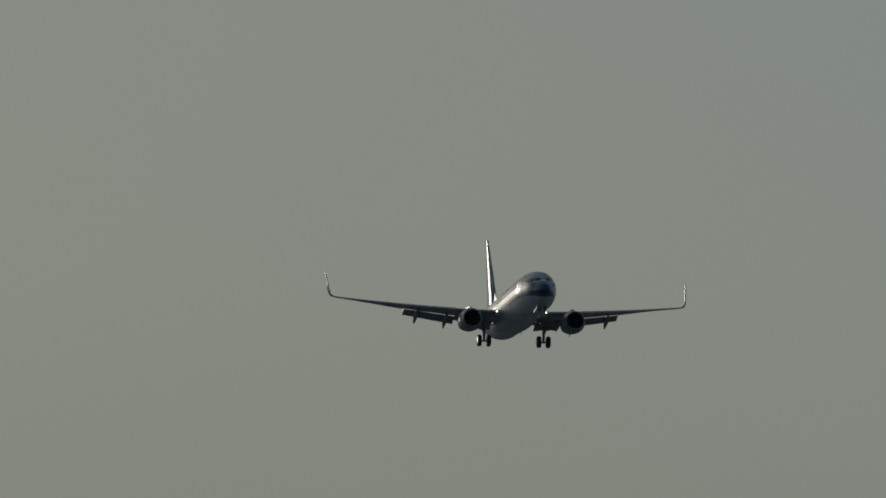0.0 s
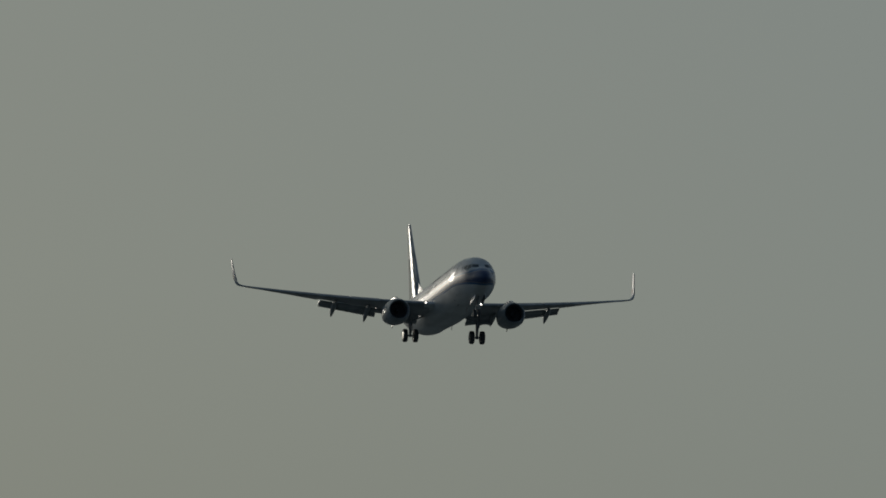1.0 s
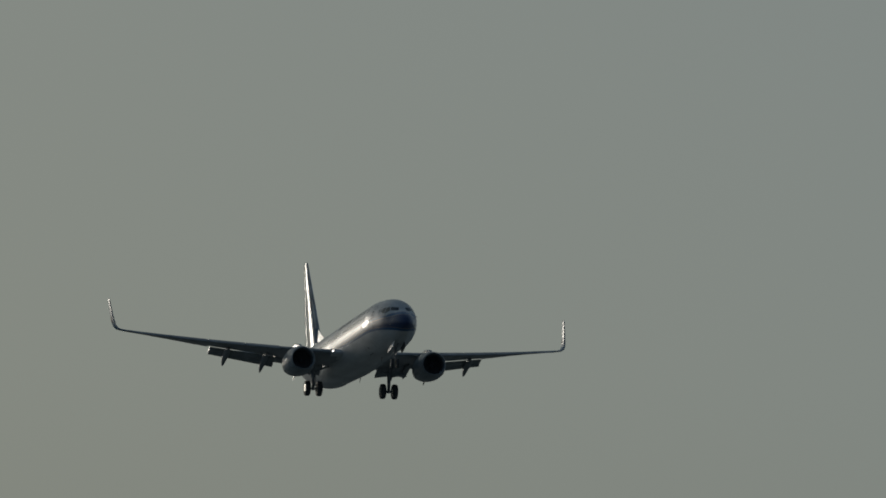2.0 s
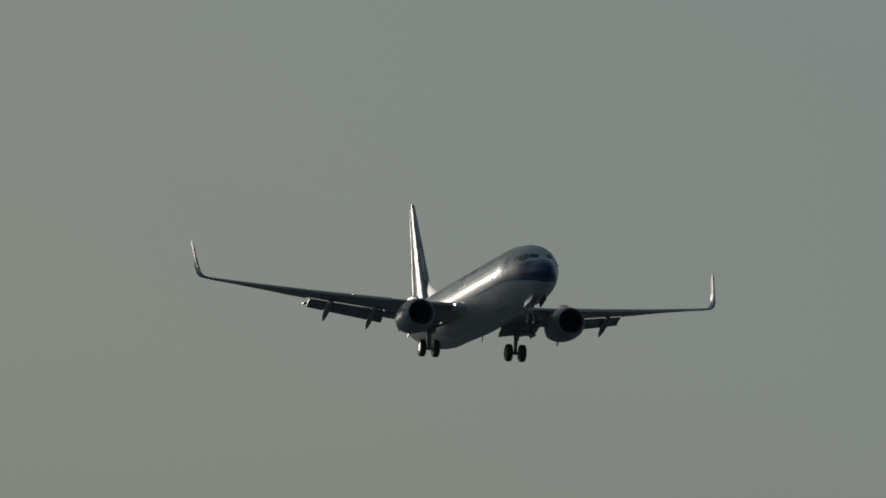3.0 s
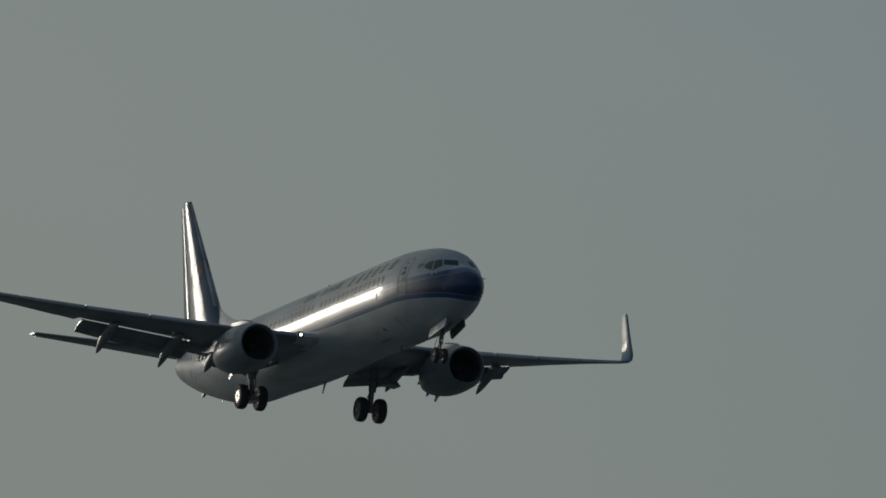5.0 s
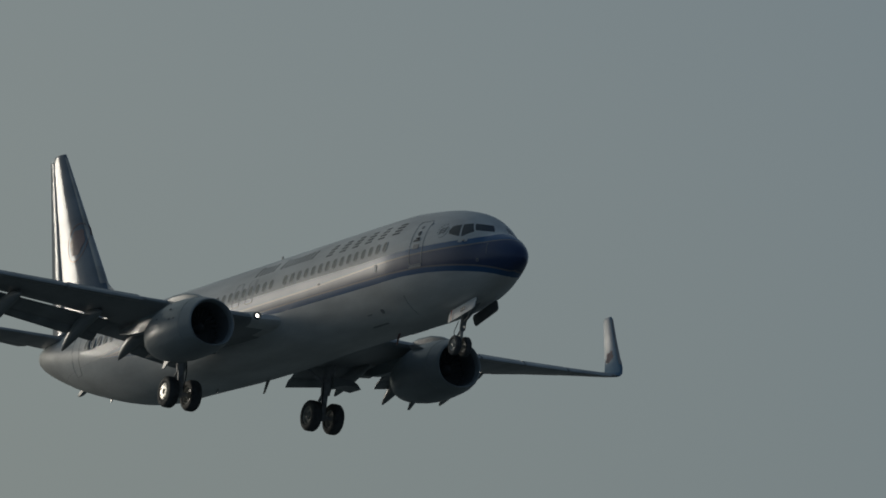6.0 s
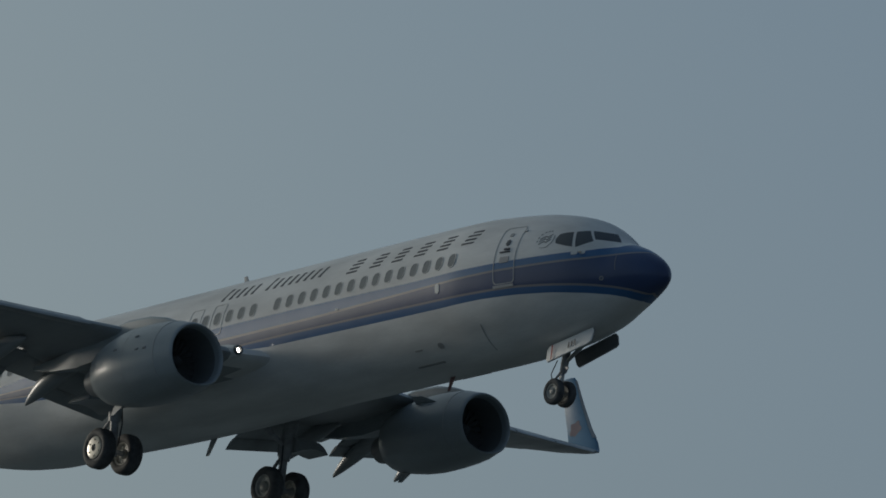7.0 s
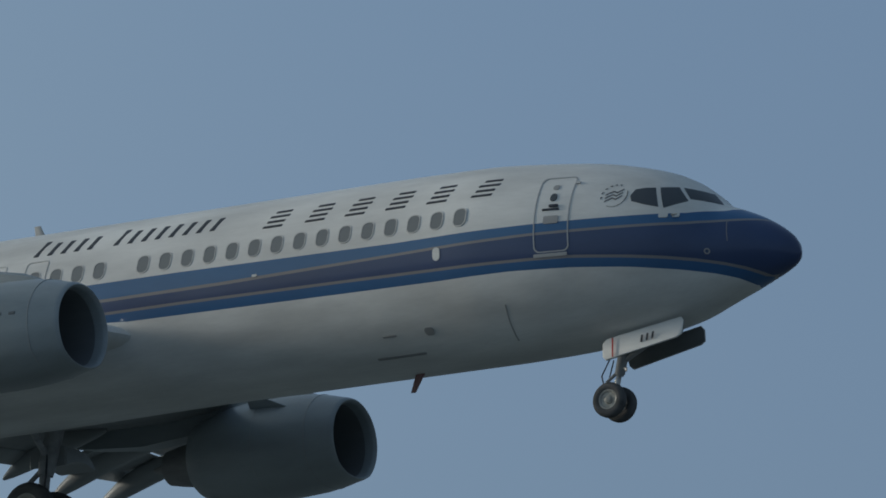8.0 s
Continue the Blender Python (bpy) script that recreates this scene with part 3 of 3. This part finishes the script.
    for y, z, turn in ((4.20, -.76, 10), (5.0, -.69, 9), (5.70, -.62, 9)):
        loops.append(airfoil(20.05, side * y, z, 1.28, .11, (0, -.08 * side, 1), turn))
    loft(bm, loops)
    part("gate_flap", bm, WING_GREY, main, "short flap behind the engine")
    # aileron
    bm = bmesh.new()
    loops = []
    for y in (11.3, 13, 14.6):
        c = wing_te(y) - wing_le(y)
        loops.append(airfoil(wing_le(y) + .79 * c, side * y, wing_z(y, side) + .005 - .79 * c * math.sin(radians(wing_tw(y))), c * .23, .11, (0, -.1 * side, 1), wing_tw(y) + 1.5))
    loft(bm, loops)
    part("aileron", bm, WING_GREY, main)
    # flap track fairings, drooping with the flaps
    for y, s, z, run in ((9.25, 22.40, -1.14, 2.8), (6.52, 21.72, -1.61, 3.1), (4.40, 21.45, -1.65, 2.6)):
        bm = bmesh.new()
        loops = []
        zf = wing_z(y, side) - .30
        for u, w, h in ((0, .02, .03), (.1, .12, .13), (.25, .20, .22), (.45, .235, .27), (.6, .225, .28), (.75, .19, .25), (.9, .115, .15), (.985, .045, .055), (1, .01, .015)):
            cs = s - run * (1 - u)
            cz = zf + (z - zf) * u ** 2.2
            loops.append([at(cs, side * y + w * math.cos(a), cz + h * math.sin(a)) for a in [2 * math.pi * i / 14 for i in range(14)]])
        loft(bm, loops)
        part("flap_fairing", bm, WING_GREY, main, "pointed flap track fairing")
    # landing light in the wing root
    bm = bmesh.new()
    revolve(bm, at(14.74, side * 2.37, -.75), (1, 0, 0), [(-.05, .13), (.06, .13), (.075, .11), (.06, .08), (.0, .064)], 20)
    part("lamp_bezel", bm, LINING, main, "dark landing lamp housing")
    bm = bmesh.new()
    revolve(bm, at(14.74, side * 2.37, -.75), (1, 0, 0), [(.0, .066), (.012, .045), (.015, .001)], 20)
    part("landing_lamp", bm, LAMP, main, "lit landing lamp")
    bm = bmesh.new()
    loops = []
    for u, w, h in ((0, .15, .16), (.3, .22, .24), (.65, .27, .30), (1, .30, .32)):
        loops.append([at(14.76 + 1.3 * u, side * (2.37 - .1 * u) + w * math.cos(a), -.76 - .03 * u + h * math.sin(a)) for a in [2 * math.pi * i / 16 for i in range(16)]])
    loft(bm, loops)
    part("wing_root_fairing", bm, WHITE, main)
    return main


# ---- engines ----
def engine(plane, side):
    y, z = 4.93, -1.65
    front = at(13.08, side * y, z)
    axis = Vector((-1, 0, -.02))

    def pouch(p):
        d = p.z - z
        if d < -.55:
            p = Vector((p.x, side * y + (p.y - side * y) * 1.02, z - .55 + (d + .55) * .78))
        return p

    bm = bmesh.new()
    revolve(bm, front, axis, [(.26, .935), (.5, 1.0), (.9, 1.07), (1.5, 1.11), (2.2, 1.115), (2.7, 1.06), (3.2, .955), (3.58, .845), (3.60, .82), (3.4, .80), (2.8, .83)], 56, squash=pouch)
    cowl = part("engine", bm, NACELLE, plane, "pale grey engine nacelle")
    bm = bmesh.new()
    revolve(bm, front, axis, [(.27, .936), (.10, .90), (.03, .875), (.0, .845), (.02, .815), (.10, .785), (.25, .77)], 56, squash=pouch)
    part("inlet_lip", bm, NACELLE, cowl, "grey inlet lip")
    bm = bmesh.new()
    revolve(bm, front, axis, [(.24, .772), (.7, .77), (1.25, .775), (1.3, .77)], 48)
    part("inlet_duct", bm, DUCT, cowl, "dark inlet duct")
    # plain disc whose dark grey stands in for shade behind the blades
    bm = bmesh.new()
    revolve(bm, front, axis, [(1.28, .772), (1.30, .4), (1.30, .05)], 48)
    part("fan_shade_disc", bm, LINING, cowl)
    turn = axis.to_track_quat("Z", "Y").to_matrix()
    for i in range(24):
        def rib(r, w, d):
            return [front + turn @ (Matrix.Rotation(2 * math.pi * i / 24, 3, "Z") @ Vector(v)) for v in ((r, -w, 1.06 + d), (r, w, 1.16 - d), (r, w, 1.175 - d), (r, -w, 1.075 + d))]
        bm = bmesh.new()
        loft(bm, [rib(.2, .02, .0), rib(.5, .05, .02), rib(.755, .075, .04)])
        part("fan_blade", bm, FAN_METAL, cowl)
    bm = bmesh.new()
    revolve(bm, front, axis, [(1.15, .22), (1.0, .2), (.82, .12), (.70, .03), (.69, .001)], 24)
    part("spinner", bm, FAN_METAL, cowl)
    bm = bmesh.new()
    revolve(bm, front, axis, [(3.0, .55), (3.7, .50), (4.2, .42), (4.5, .36), (4.48, .33), (3.9, .30)], 36)
    part("core_nozzle", bm, BURNT, cowl)
    bm = bmesh.new()
    revolve(bm, front, axis, [(3.9, .22), (4.4, .20), (4.9, .05), (4.92, .001)], 24)
    part("exhaust_plug", bm, BURNT, cowl)
    # strake on the inboard side
    bm = bmesh.new()
    c = at(14.15, side * (y - .86), z + .66)
    out = Vector((0, -side * .79, .61))
    slab(bm, [c - out * .06, c + Vector((-1.0, 0, .10)) - out * .12, c + Vector((-.95, 0, .10)) + out * .20, c + Vector((-.5, 0, .05)) + out * .20], .03)
    part("strake", bm, NACELLE, cowl)
    # joints between the inlet, the fan cowl and the reverser, and cowl latches
    for d, r in ((.62, 1.0275), (1.86, 1.1135)):
        bm = bmesh.new()
        revolve(bm, front, axis, [(d - .012, r - .01), (d - .01, r + .003), (d + .01, r + .003), (d + .012, r - .01)], 56, squash=pouch)
        part("cowl_joint", bm, WING_GREY, cowl)
    for d, a in ((.95, 8), (1.25, 8), (1.42, 30), (2.2, 14)):
        c = front + Vector((-d, 0, 0))
        out = Vector((0, side * math.cos(radians(a)), math.sin(radians(a))))
        up = Vector((0, -side * math.sin(radians(a)), math.cos(radians(a))))
        c += out * curve([(.9, 1.07), (1.5, 1.11), (2.3, 1.11)], d)
        bm = bmesh.new()
        slab(bm, [c + Vector((.07, 0, 0)) - up * .03, c + Vector((.07, 0, 0)) + up * .03, c - Vector((.07, 0, 0)) + up * .03, c - Vector((.07, 0, 0)) - up * .03], .02)
        part("cowl_latch", bm, DUCT, cowl)
    # small drain mast below
    bm = bmesh.new()
    slab(bm, [at(16.2, side * y, z - .90), at(16.6, side * y, z - .84), at(16.75, side * y, z - 1.10), at(16.6, side * y, z - 1.12)], .05)
    part("drain_mast", bm, NACELLE, cowl)
    # pylon
    bm = bmesh.new()
    loops = []
    for s, w, zt, zb in ((13.95, .04, -.60, -.70), (14.45, .14, -.42, -.80), (15.1, .19, -.30, -.90), (16.0, .22, -.27, -1.0), (17.0, .22, -.42, -1.15), (18.2, .20, -.62, -1.25), (19.4, .12, -.80, -1.15), (20.4, .03, -.85, -.98)):
        shoulder = zt - .12 * (zt - zb)
        loops.append([at(s, side * y + w * a, z_) for a, z_ in ((-.6, zt), (.6, zt), (1, shoulder), (1, zb), (-1, zb), (-1, shoulder))])
    loft(bm, loops)
    part("pylon", bm, NACELLE, cowl, "grey engine pylon")
    return cowl


# ---- tail ----
def fin(plane):
    def le(z):
        return 31.85 + (z - 3.35) * .775

    def te(z):
        return 36.30 + (z - 2.0) * .195

    bm = bmesh.new()
    loops = []
    for z in (1.3, 2.2, 3.35, 5, 7, 8.7, 9.1, 9.22):
        c = te(z) - le(z)
        if z > 9.15:
            c *= .9
        loops.append(airfoil(le(z), 0, z, c, .115, (0, 1, 0), 0, 0, .70, True))
    loft(bm, loops)
    main = part("vertical_stabilizer", bm, TAIL_BLUE, plane, "pale blue-grey vertical tail fin")
    bm = bmesh.new()
    loops = []
    for z in (2.0, 3.35, 5, 7, 8.7, 9.05):
        c = te(z) - le(z)
        loops.append(airfoil(le(z) + .705 * c, 0, z, c * .30, .155, (0, 1, 0), 0, 0, 1, True))
    loft(bm, loops)
    part("rudder", bm, TAIL_BLUE, main)
    # metal strip along the leading edge
    bm = bmesh.new()
    loops = []
    for z in (3.5, 5, 7, 8.7, 9.08):
        c = te(z) - le(z)
        edge = [(u * c - .010, v * c * .0713 + .005) for u, v in UPPER[:3]]
        edge[0] = (-.012, 0.0)
        loops.append([at(le(z) + a, b, z) for a, b in edge[::-1]] + [at(le(z) + a, -b, z) for a, b in edge[1:]])
    loft(bm, loops)
    part("leading_edge", bm, BARE_METAL, main, "dull metal leading edge strip")
    bm = bmesh.new()
    loops = []
    for s, h, w in ((26.8, .20, .03), (28.0, .36, .07), (29.2, .60, .11), (30.2, .90, .15), (31.0, 1.22, .18), (31.7, 1.62, .21), (32.3, 2.1, .22), (33.4, 1.9, .26)):
        zt = 1.75
        loops.append([at(s, w, zt - .15), at(s, w * .7, zt + h * .6), at(s, 0, zt + h), at(s, -w * .7, zt + h * .6), at(s, -w, zt - .15)])
    loft(bm, loops)
    part("dorsal_fin", bm, WHITE, main)
    def cheek(s, z, side, lift):
        u = (s - le(z)) / (te(z) - le(z))
        return at(s, side * (curve(UPPER, u) * (te(z) - le(z)) * .115 * .62 + lift), z)

    for side in (-1, 1):
        bm = bmesh.new()
        rings = []
        for k, lift in ((1, -.02), (1, .012), (.66, .012), (.33, .012)):
            rings.append([cheek(34.35 + k * .52 * (1 + .08 * math.cos(6 * a)) * math.cos(a), 5.40 + k * .52 * (1 + .08 * math.cos(6 * a)) * math.sin(a), side, lift) for a in [2 * math.pi * i / 36 for i in range(36)]])
        loft(bm, rings)
        part("emblem", bm, DULL_RED, main, "round faded red emblem on the fin")
        bm = bmesh.new()
        turns = [2 * math.pi * i / 36 for i in range(36)]
        loft(bm, [[cheek(34.35 + r * math.cos(a), 5.40 + r * math.sin(a), side, lift) for a in turns] for r, lift in ((.78, -.02), (.78, .012), (.725, .012), (.725, -.02))], caps=False)
        part("emblem_ring", bm, DULL_RED, main, "faded red ring round the emblem")
    return main


def stabilizer(plane, side):
    bm = bmesh.new()
    def spot(y):
        u = (y - .5) / 6.67
        return 33.5 + 3.75 * u, 3.7 - 2.45 * u, 1.42 + .86 * u
    loops = []
    for y in (.3, 1.2, 3, 5, 6.6, 7.05, 7.17):
        s, c, z = spot(y)
        if y > 7.1:
            s, c = s + .12, c * .8
        loops.append(airfoil(s, side * y, z, c, .10, (0, -.12 * side, 1), -3.5, 0, .72))
    loft(bm, loops)
    main = part("horizontal_stabilizer", bm, WING_GREY, plane, "grey horizontal stabilizer")
    bm = bmesh.new()
    loops = []
    for y in (1.0, 3, 5, 6.8):
        s, c, z = spot(y)
        loops.append(airfoil(s + .725 * c, side * y, z + .725 * c * math.sin(radians(3.5)), c * .29, .12, (0, -.12 * side, 1), -5))
    loft(bm, loops)
    part("elevator", bm, WING_GREY, main)
    return main


# ---- landing gear ----
def wheel(parent, s, y, z, radius, width, outer, capped=False):
    """A tyre and its rim; outer: the side (-1 or 1) of the open rim face."""
    w = width / 2
    bm = bmesh.new()
    revolve(bm, at(s, y, z), (0, 1, 0), [(-w * .80, radius * .56), (-w * .98, radius * .66), (-w, radius * .78), (-w * .90, radius * .91), (-w * .62, radius * .985), (-w * .3, radius), (-w * .27, radius * .985), (-w * .22, radius), (w * .22, radius), (w * .27, radius * .985), (w * .3, radius), (w * .62, radius * .985), (w * .90, radius * .91), (w, radius * .78), (w * .98, radius * .66), (w * .80, radius * .56)], 40)
    part("tyre", bm, RUBBER, parent, "black rubber tyre")
    bm = bmesh.new()
    for o in (1, -1):
        revolve(bm, at(s, y, z), (0, o, 0), [(w * .78, radius * .58), (w * .86, radius * .56), (w * .80, radius * .50), (w * .45, radius * .44), (w * .40, radius * .26), (w * .75, radius * .22), (w * .85, radius * .17), (w * .85, .001)], 32)
        for i in range(9):
            a = 2 * math.pi * i / 9
            c = at(s + radius * .35 * math.cos(a), y, z + radius * .35 * math.sin(a))
            tube(bm, c + Vector((0, o * w * .38, 0)), c + Vector((0, o * w * .52, 0)), radius * .05, radius * .045, 8)
    rim = part("rim", bm, RIM, parent, "pale metal wheel rim")
    if capped:
        bm = bmesh.new()
        revolve(bm, at(s, y, z), (0, outer, 0), [(w * .70, radius * .555), (w * .92, radius * .545), (w * .955, radius * .50), (w * .985, radius * .30), (w * .99, radius * .17)], 36)
        for i in range(6):
            a = 2 * math.pi * (i + .5) / 6
            c = at(s + radius * .40 * math.cos(a), y + outer * w * .97, z + radius * .40 * math.sin(a))
            tube(bm, c - Vector((0, .02, 0)), c + Vector((0, .02, 0)), radius * .045, radius * .04, 8)
        part("hub_cap", bm, CAP, parent, "polished pale hub cap")


def main_gear(plane, side):
    y, s, z = 2.88 * side, 19.36, -2.97
    bm = bmesh.new()
    rod(bm, [at(19.15, side * 3.0, -1.0), at(19.3, side * 2.93, -1.9), at(19.33, side * 2.92, -2.15)], [.20, .19, .16], 16)
    rod(bm, [at(19.33, side * 2.92, -2.0), at(s, y, z + .16), at(s, y, z - .12)], [.115, .115, .13], 16)
    leg = part("main_gear", bm, STRUT_GREY, plane, "lowered main landing gear leg")
    bm = bmesh.new()
    tube(bm, at(s, y - .62, z), at(s, y + .62, z), .075, .075, 14)
    part("axle", bm, STRUT_GREY, leg)
    for dy in (-.45, .45):
        wheel(leg, s, y + dy, z, .565, .40, side, dy * side > 0)
    bm = bmesh.new()
    rod(bm, [at(19.3, side * 2.9, -1.75), at(19.05, side * 1.9, -1.35), at(19.0, side * 1.2, -1.2)], [.07, .08, .07], 10)
    part("side_brace", bm, STRUT_GREY, leg)
    bm = bmesh.new()
    rod(bm, [at(19.34, side * 2.92, -1.95), at(19.78, side * 2.92, -2.3), at(19.46, side * 2.9, -2.75)], [.06, .05, .06], 10)
    part("torque_link", bm, STRUT_GREY, leg)
    bm = bmesh.new()
    rod(bm, [at(19.22, side * 2.8, -1.5), at(19.2, side * 2.75, -2.2), at(19.3, side * 2.78, -2.8)], [.025, .022, .02], 8)
    part("hydraulic_line", bm, INK, leg)
    bm = bmesh.new()
    arc = ((3.02, -1.52), (3.45, -1.50), (3.82, -1.53), (4.02, -1.64), (4.17, -1.81), (4.00, -1.79), (3.78, -1.745), (3.52, -1.77), (3.25, -1.84), (3.05, -1.93))
    loft(bm, [[at(st, side * (3.5 + (y0 - 3.5) * k), -1.7 + (z0 + 1.7) * k) for y0, z0 in arc] for st, k in ((18.92, .93), (18.96, 1), (19.80, 1), (19.84, .93))])
    part("gear_door", bm, WING_GREY, leg, "grey main gear door panel")
    return leg


def nose_gear(plane):
    s, z = 4.08, -3.06
    bm = bmesh.new()
    rod(bm, [at(3.80, 0, -1.6), at(3.98, 0, -2.5), at(3.99, 0, -2.55)], [.11, .10, .07], 14)
    rod(bm, [at(3.99, 0, -2.5), at(s, 0, z + .08), at(s, 0, z - .07)], [.052, .052, .07], 14)
    leg = part("nose_gear", bm, STRUT_GREY, plane, "lowered nose landing gear leg")
    bm = bmesh.new()
    tube(bm, at(s, -.26, z), at(s, .26, z), .045, .045, 12)
    part("axle", bm, STRUT_GREY, leg)
    for y in (-.2, .2):
        wheel(leg, s, y, z, .345, .20, 1)
    bm = bmesh.new()
    rod(bm, [at(4.0, 0, -2.45), at(4.28, 0, -2.65), at(4.14, 0, -2.92)], [.035, .03, .035], 8)
    part("torque_link", bm, STRUT_GREY, leg)
    bm = bmesh.new()
    rod(bm, [at(3.95, 0, -2.3), at(3.2, 0, -1.9), at(2.7, 0, -1.62)], [.05, .055, .05], 10)
    part("drag_brace", bm, STRUT_GREY, leg)
    bm = bmesh.new()
    for y in (-.07, .07):
        rod(bm, [at(4.16, y, -2.2), at(4.30, y * 2, -2.55), at(4.22, y * 2, -2.85)], [.014, .014, .014], 6)
    part("hydraulic_line", bm, INK, leg)
    bm = bmesh.new()
    revolve(bm, at(3.90, 0, -2.42), (1, 0, 0), [(-.05, .02), (.0, .055), (.05, .06), (.05, .05)], 16)
    part("lamp_bezel", bm, BARE_METAL, leg)
    bm = bmesh.new()
    revolve(bm, at(3.87, 0, -2.42), (1, 0, 0), [(-.01, .05), (.01, .035), (.012, .001)], 16)
    part("taxi_lamp", bm, TAXI, leg, "dim taxi lamp")
    bm = bmesh.new()
    tube(bm, at(4.02, 0, -2.62), at(s, 0, z + .10), .06, .06, 14)
    part("piston", bm, BARE_METAL, leg, "bright metal piston")
    for side in (-1, 1):
        drop = 0.0 if side < 0 else .07
        pts = [(2.42, -1.66), (4.02, -1.93), (4.09, -2.02), (4.05, -2.30 + drop), (3.97, -2.37 + drop), (2.46, -2.08 + drop), (2.36, -2.02 + drop), (2.35, -1.74)]
        bm = bmesh.new()
        slab(bm, [at(s_, side * (.40 + (-z_ - 1.7) * .22), z_) for s_, z_ in pts], .04)
        part("gear_door", bm, WHITE, leg, "white nose gear door panel")
        bm = bmesh.new()
        slab(bm, [at(s_, side * (.372 + (-z_ - 1.7) * .22), z_) for s_, z_ in pts], .02)
        part("door_lining", bm, LINING, leg, "dark inner face of the gear door")
        if side > 0:
            continue
        bm = bmesh.new()
        for dx in (-.12, 0, .12):
            q = at(3.09 + dx, side * .52, -2.0 - dx * .16)
            slab(bm, [q + Vector((-.032, 0, -.07)), q + Vector((.012, 0, -.07)), q + Vector((.032, 0, .07)), q + Vector((-.012, 0, .07))], .012)
        part("number_bar", bm, INK, leg)
        bm = bmesh.new()
        slab(bm, [at(3.84, side * .52, -1.93), at(3.87, side * .52, -1.93), at(3.82, side * .59, -2.33), at(3.79, side * .59, -2.33)], .012)
        part("red_stripe", bm, RED, leg)
    # solid dark slab, its colour standing in for the shade of an open bay
    bm = bmesh.new()
    slab(bm, [at(2.5, -.33, -1.545), at(4.0, -.33, -1.80), at(4.0, .33, -1.80), at(2.5, .33, -1.545)], .1)
    part("gear_bay_shade", bm, DARK, leg)
    return leg


def airliner():
    plane = tagged(new("airliner"), "white twin-engine jet airliner with a navy band, gear down", "airplane")
    body = fuselage(plane)
    belly_fairing(plane)
    for side in (-1, 1):
        wing(plane, side)
        engine(plane, side)
        stabilizer(plane, side)
        main_gear(plane, side)
        door(body, side, 4.59, .38, .665, 1.56)
        door(body, side, 30.9, .33, .70, 1.5, None)
        for s in (16.48, 17.50):
            door(body, side, s, .47, .50, .86, None)
    fin(plane)
    nose_gear(plane)
    cockpit(body)
    lettering(body)
    skin_details(body)
    cabin_windows(body)
    return plane


# never in view; added to bounce light up at the belly
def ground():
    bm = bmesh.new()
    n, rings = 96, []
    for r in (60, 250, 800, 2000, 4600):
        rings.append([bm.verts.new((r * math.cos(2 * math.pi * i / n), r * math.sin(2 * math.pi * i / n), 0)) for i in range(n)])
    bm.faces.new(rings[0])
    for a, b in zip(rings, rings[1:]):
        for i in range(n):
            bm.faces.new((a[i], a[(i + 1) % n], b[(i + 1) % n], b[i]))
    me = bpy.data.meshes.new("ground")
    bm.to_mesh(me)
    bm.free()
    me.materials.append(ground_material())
    tagged(new("ground", me), "unseen airfield ground, pale to bounce light onto the aircraft", "ground", kind="structure")


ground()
plane = airliner()


def motions():
    rows = []
    for k in range(17):
        t = k * 0.5
        d, q = t - 8.0, (t - 4.0) / 4.0
        run, sink = FLIGHT["speed"] * d + 0.5 * FLIGHT["gain"] * d * d, radians(FLIGHT["sink"])
        angle = {a: sum(c * q**i for i, c in enumerate(FLIGHT[a])) for a in ("roll", "pitch", "yaw")}
        rows.append((t, pose(FLIGHT["x"] + run * math.cos(sink), FLIGHT["y"], FLIGHT["z"] - run * math.sin(sink), angle["roll"], -angle["pitch"], angle["yaw"])))
    walk(plane, rows)


motions()
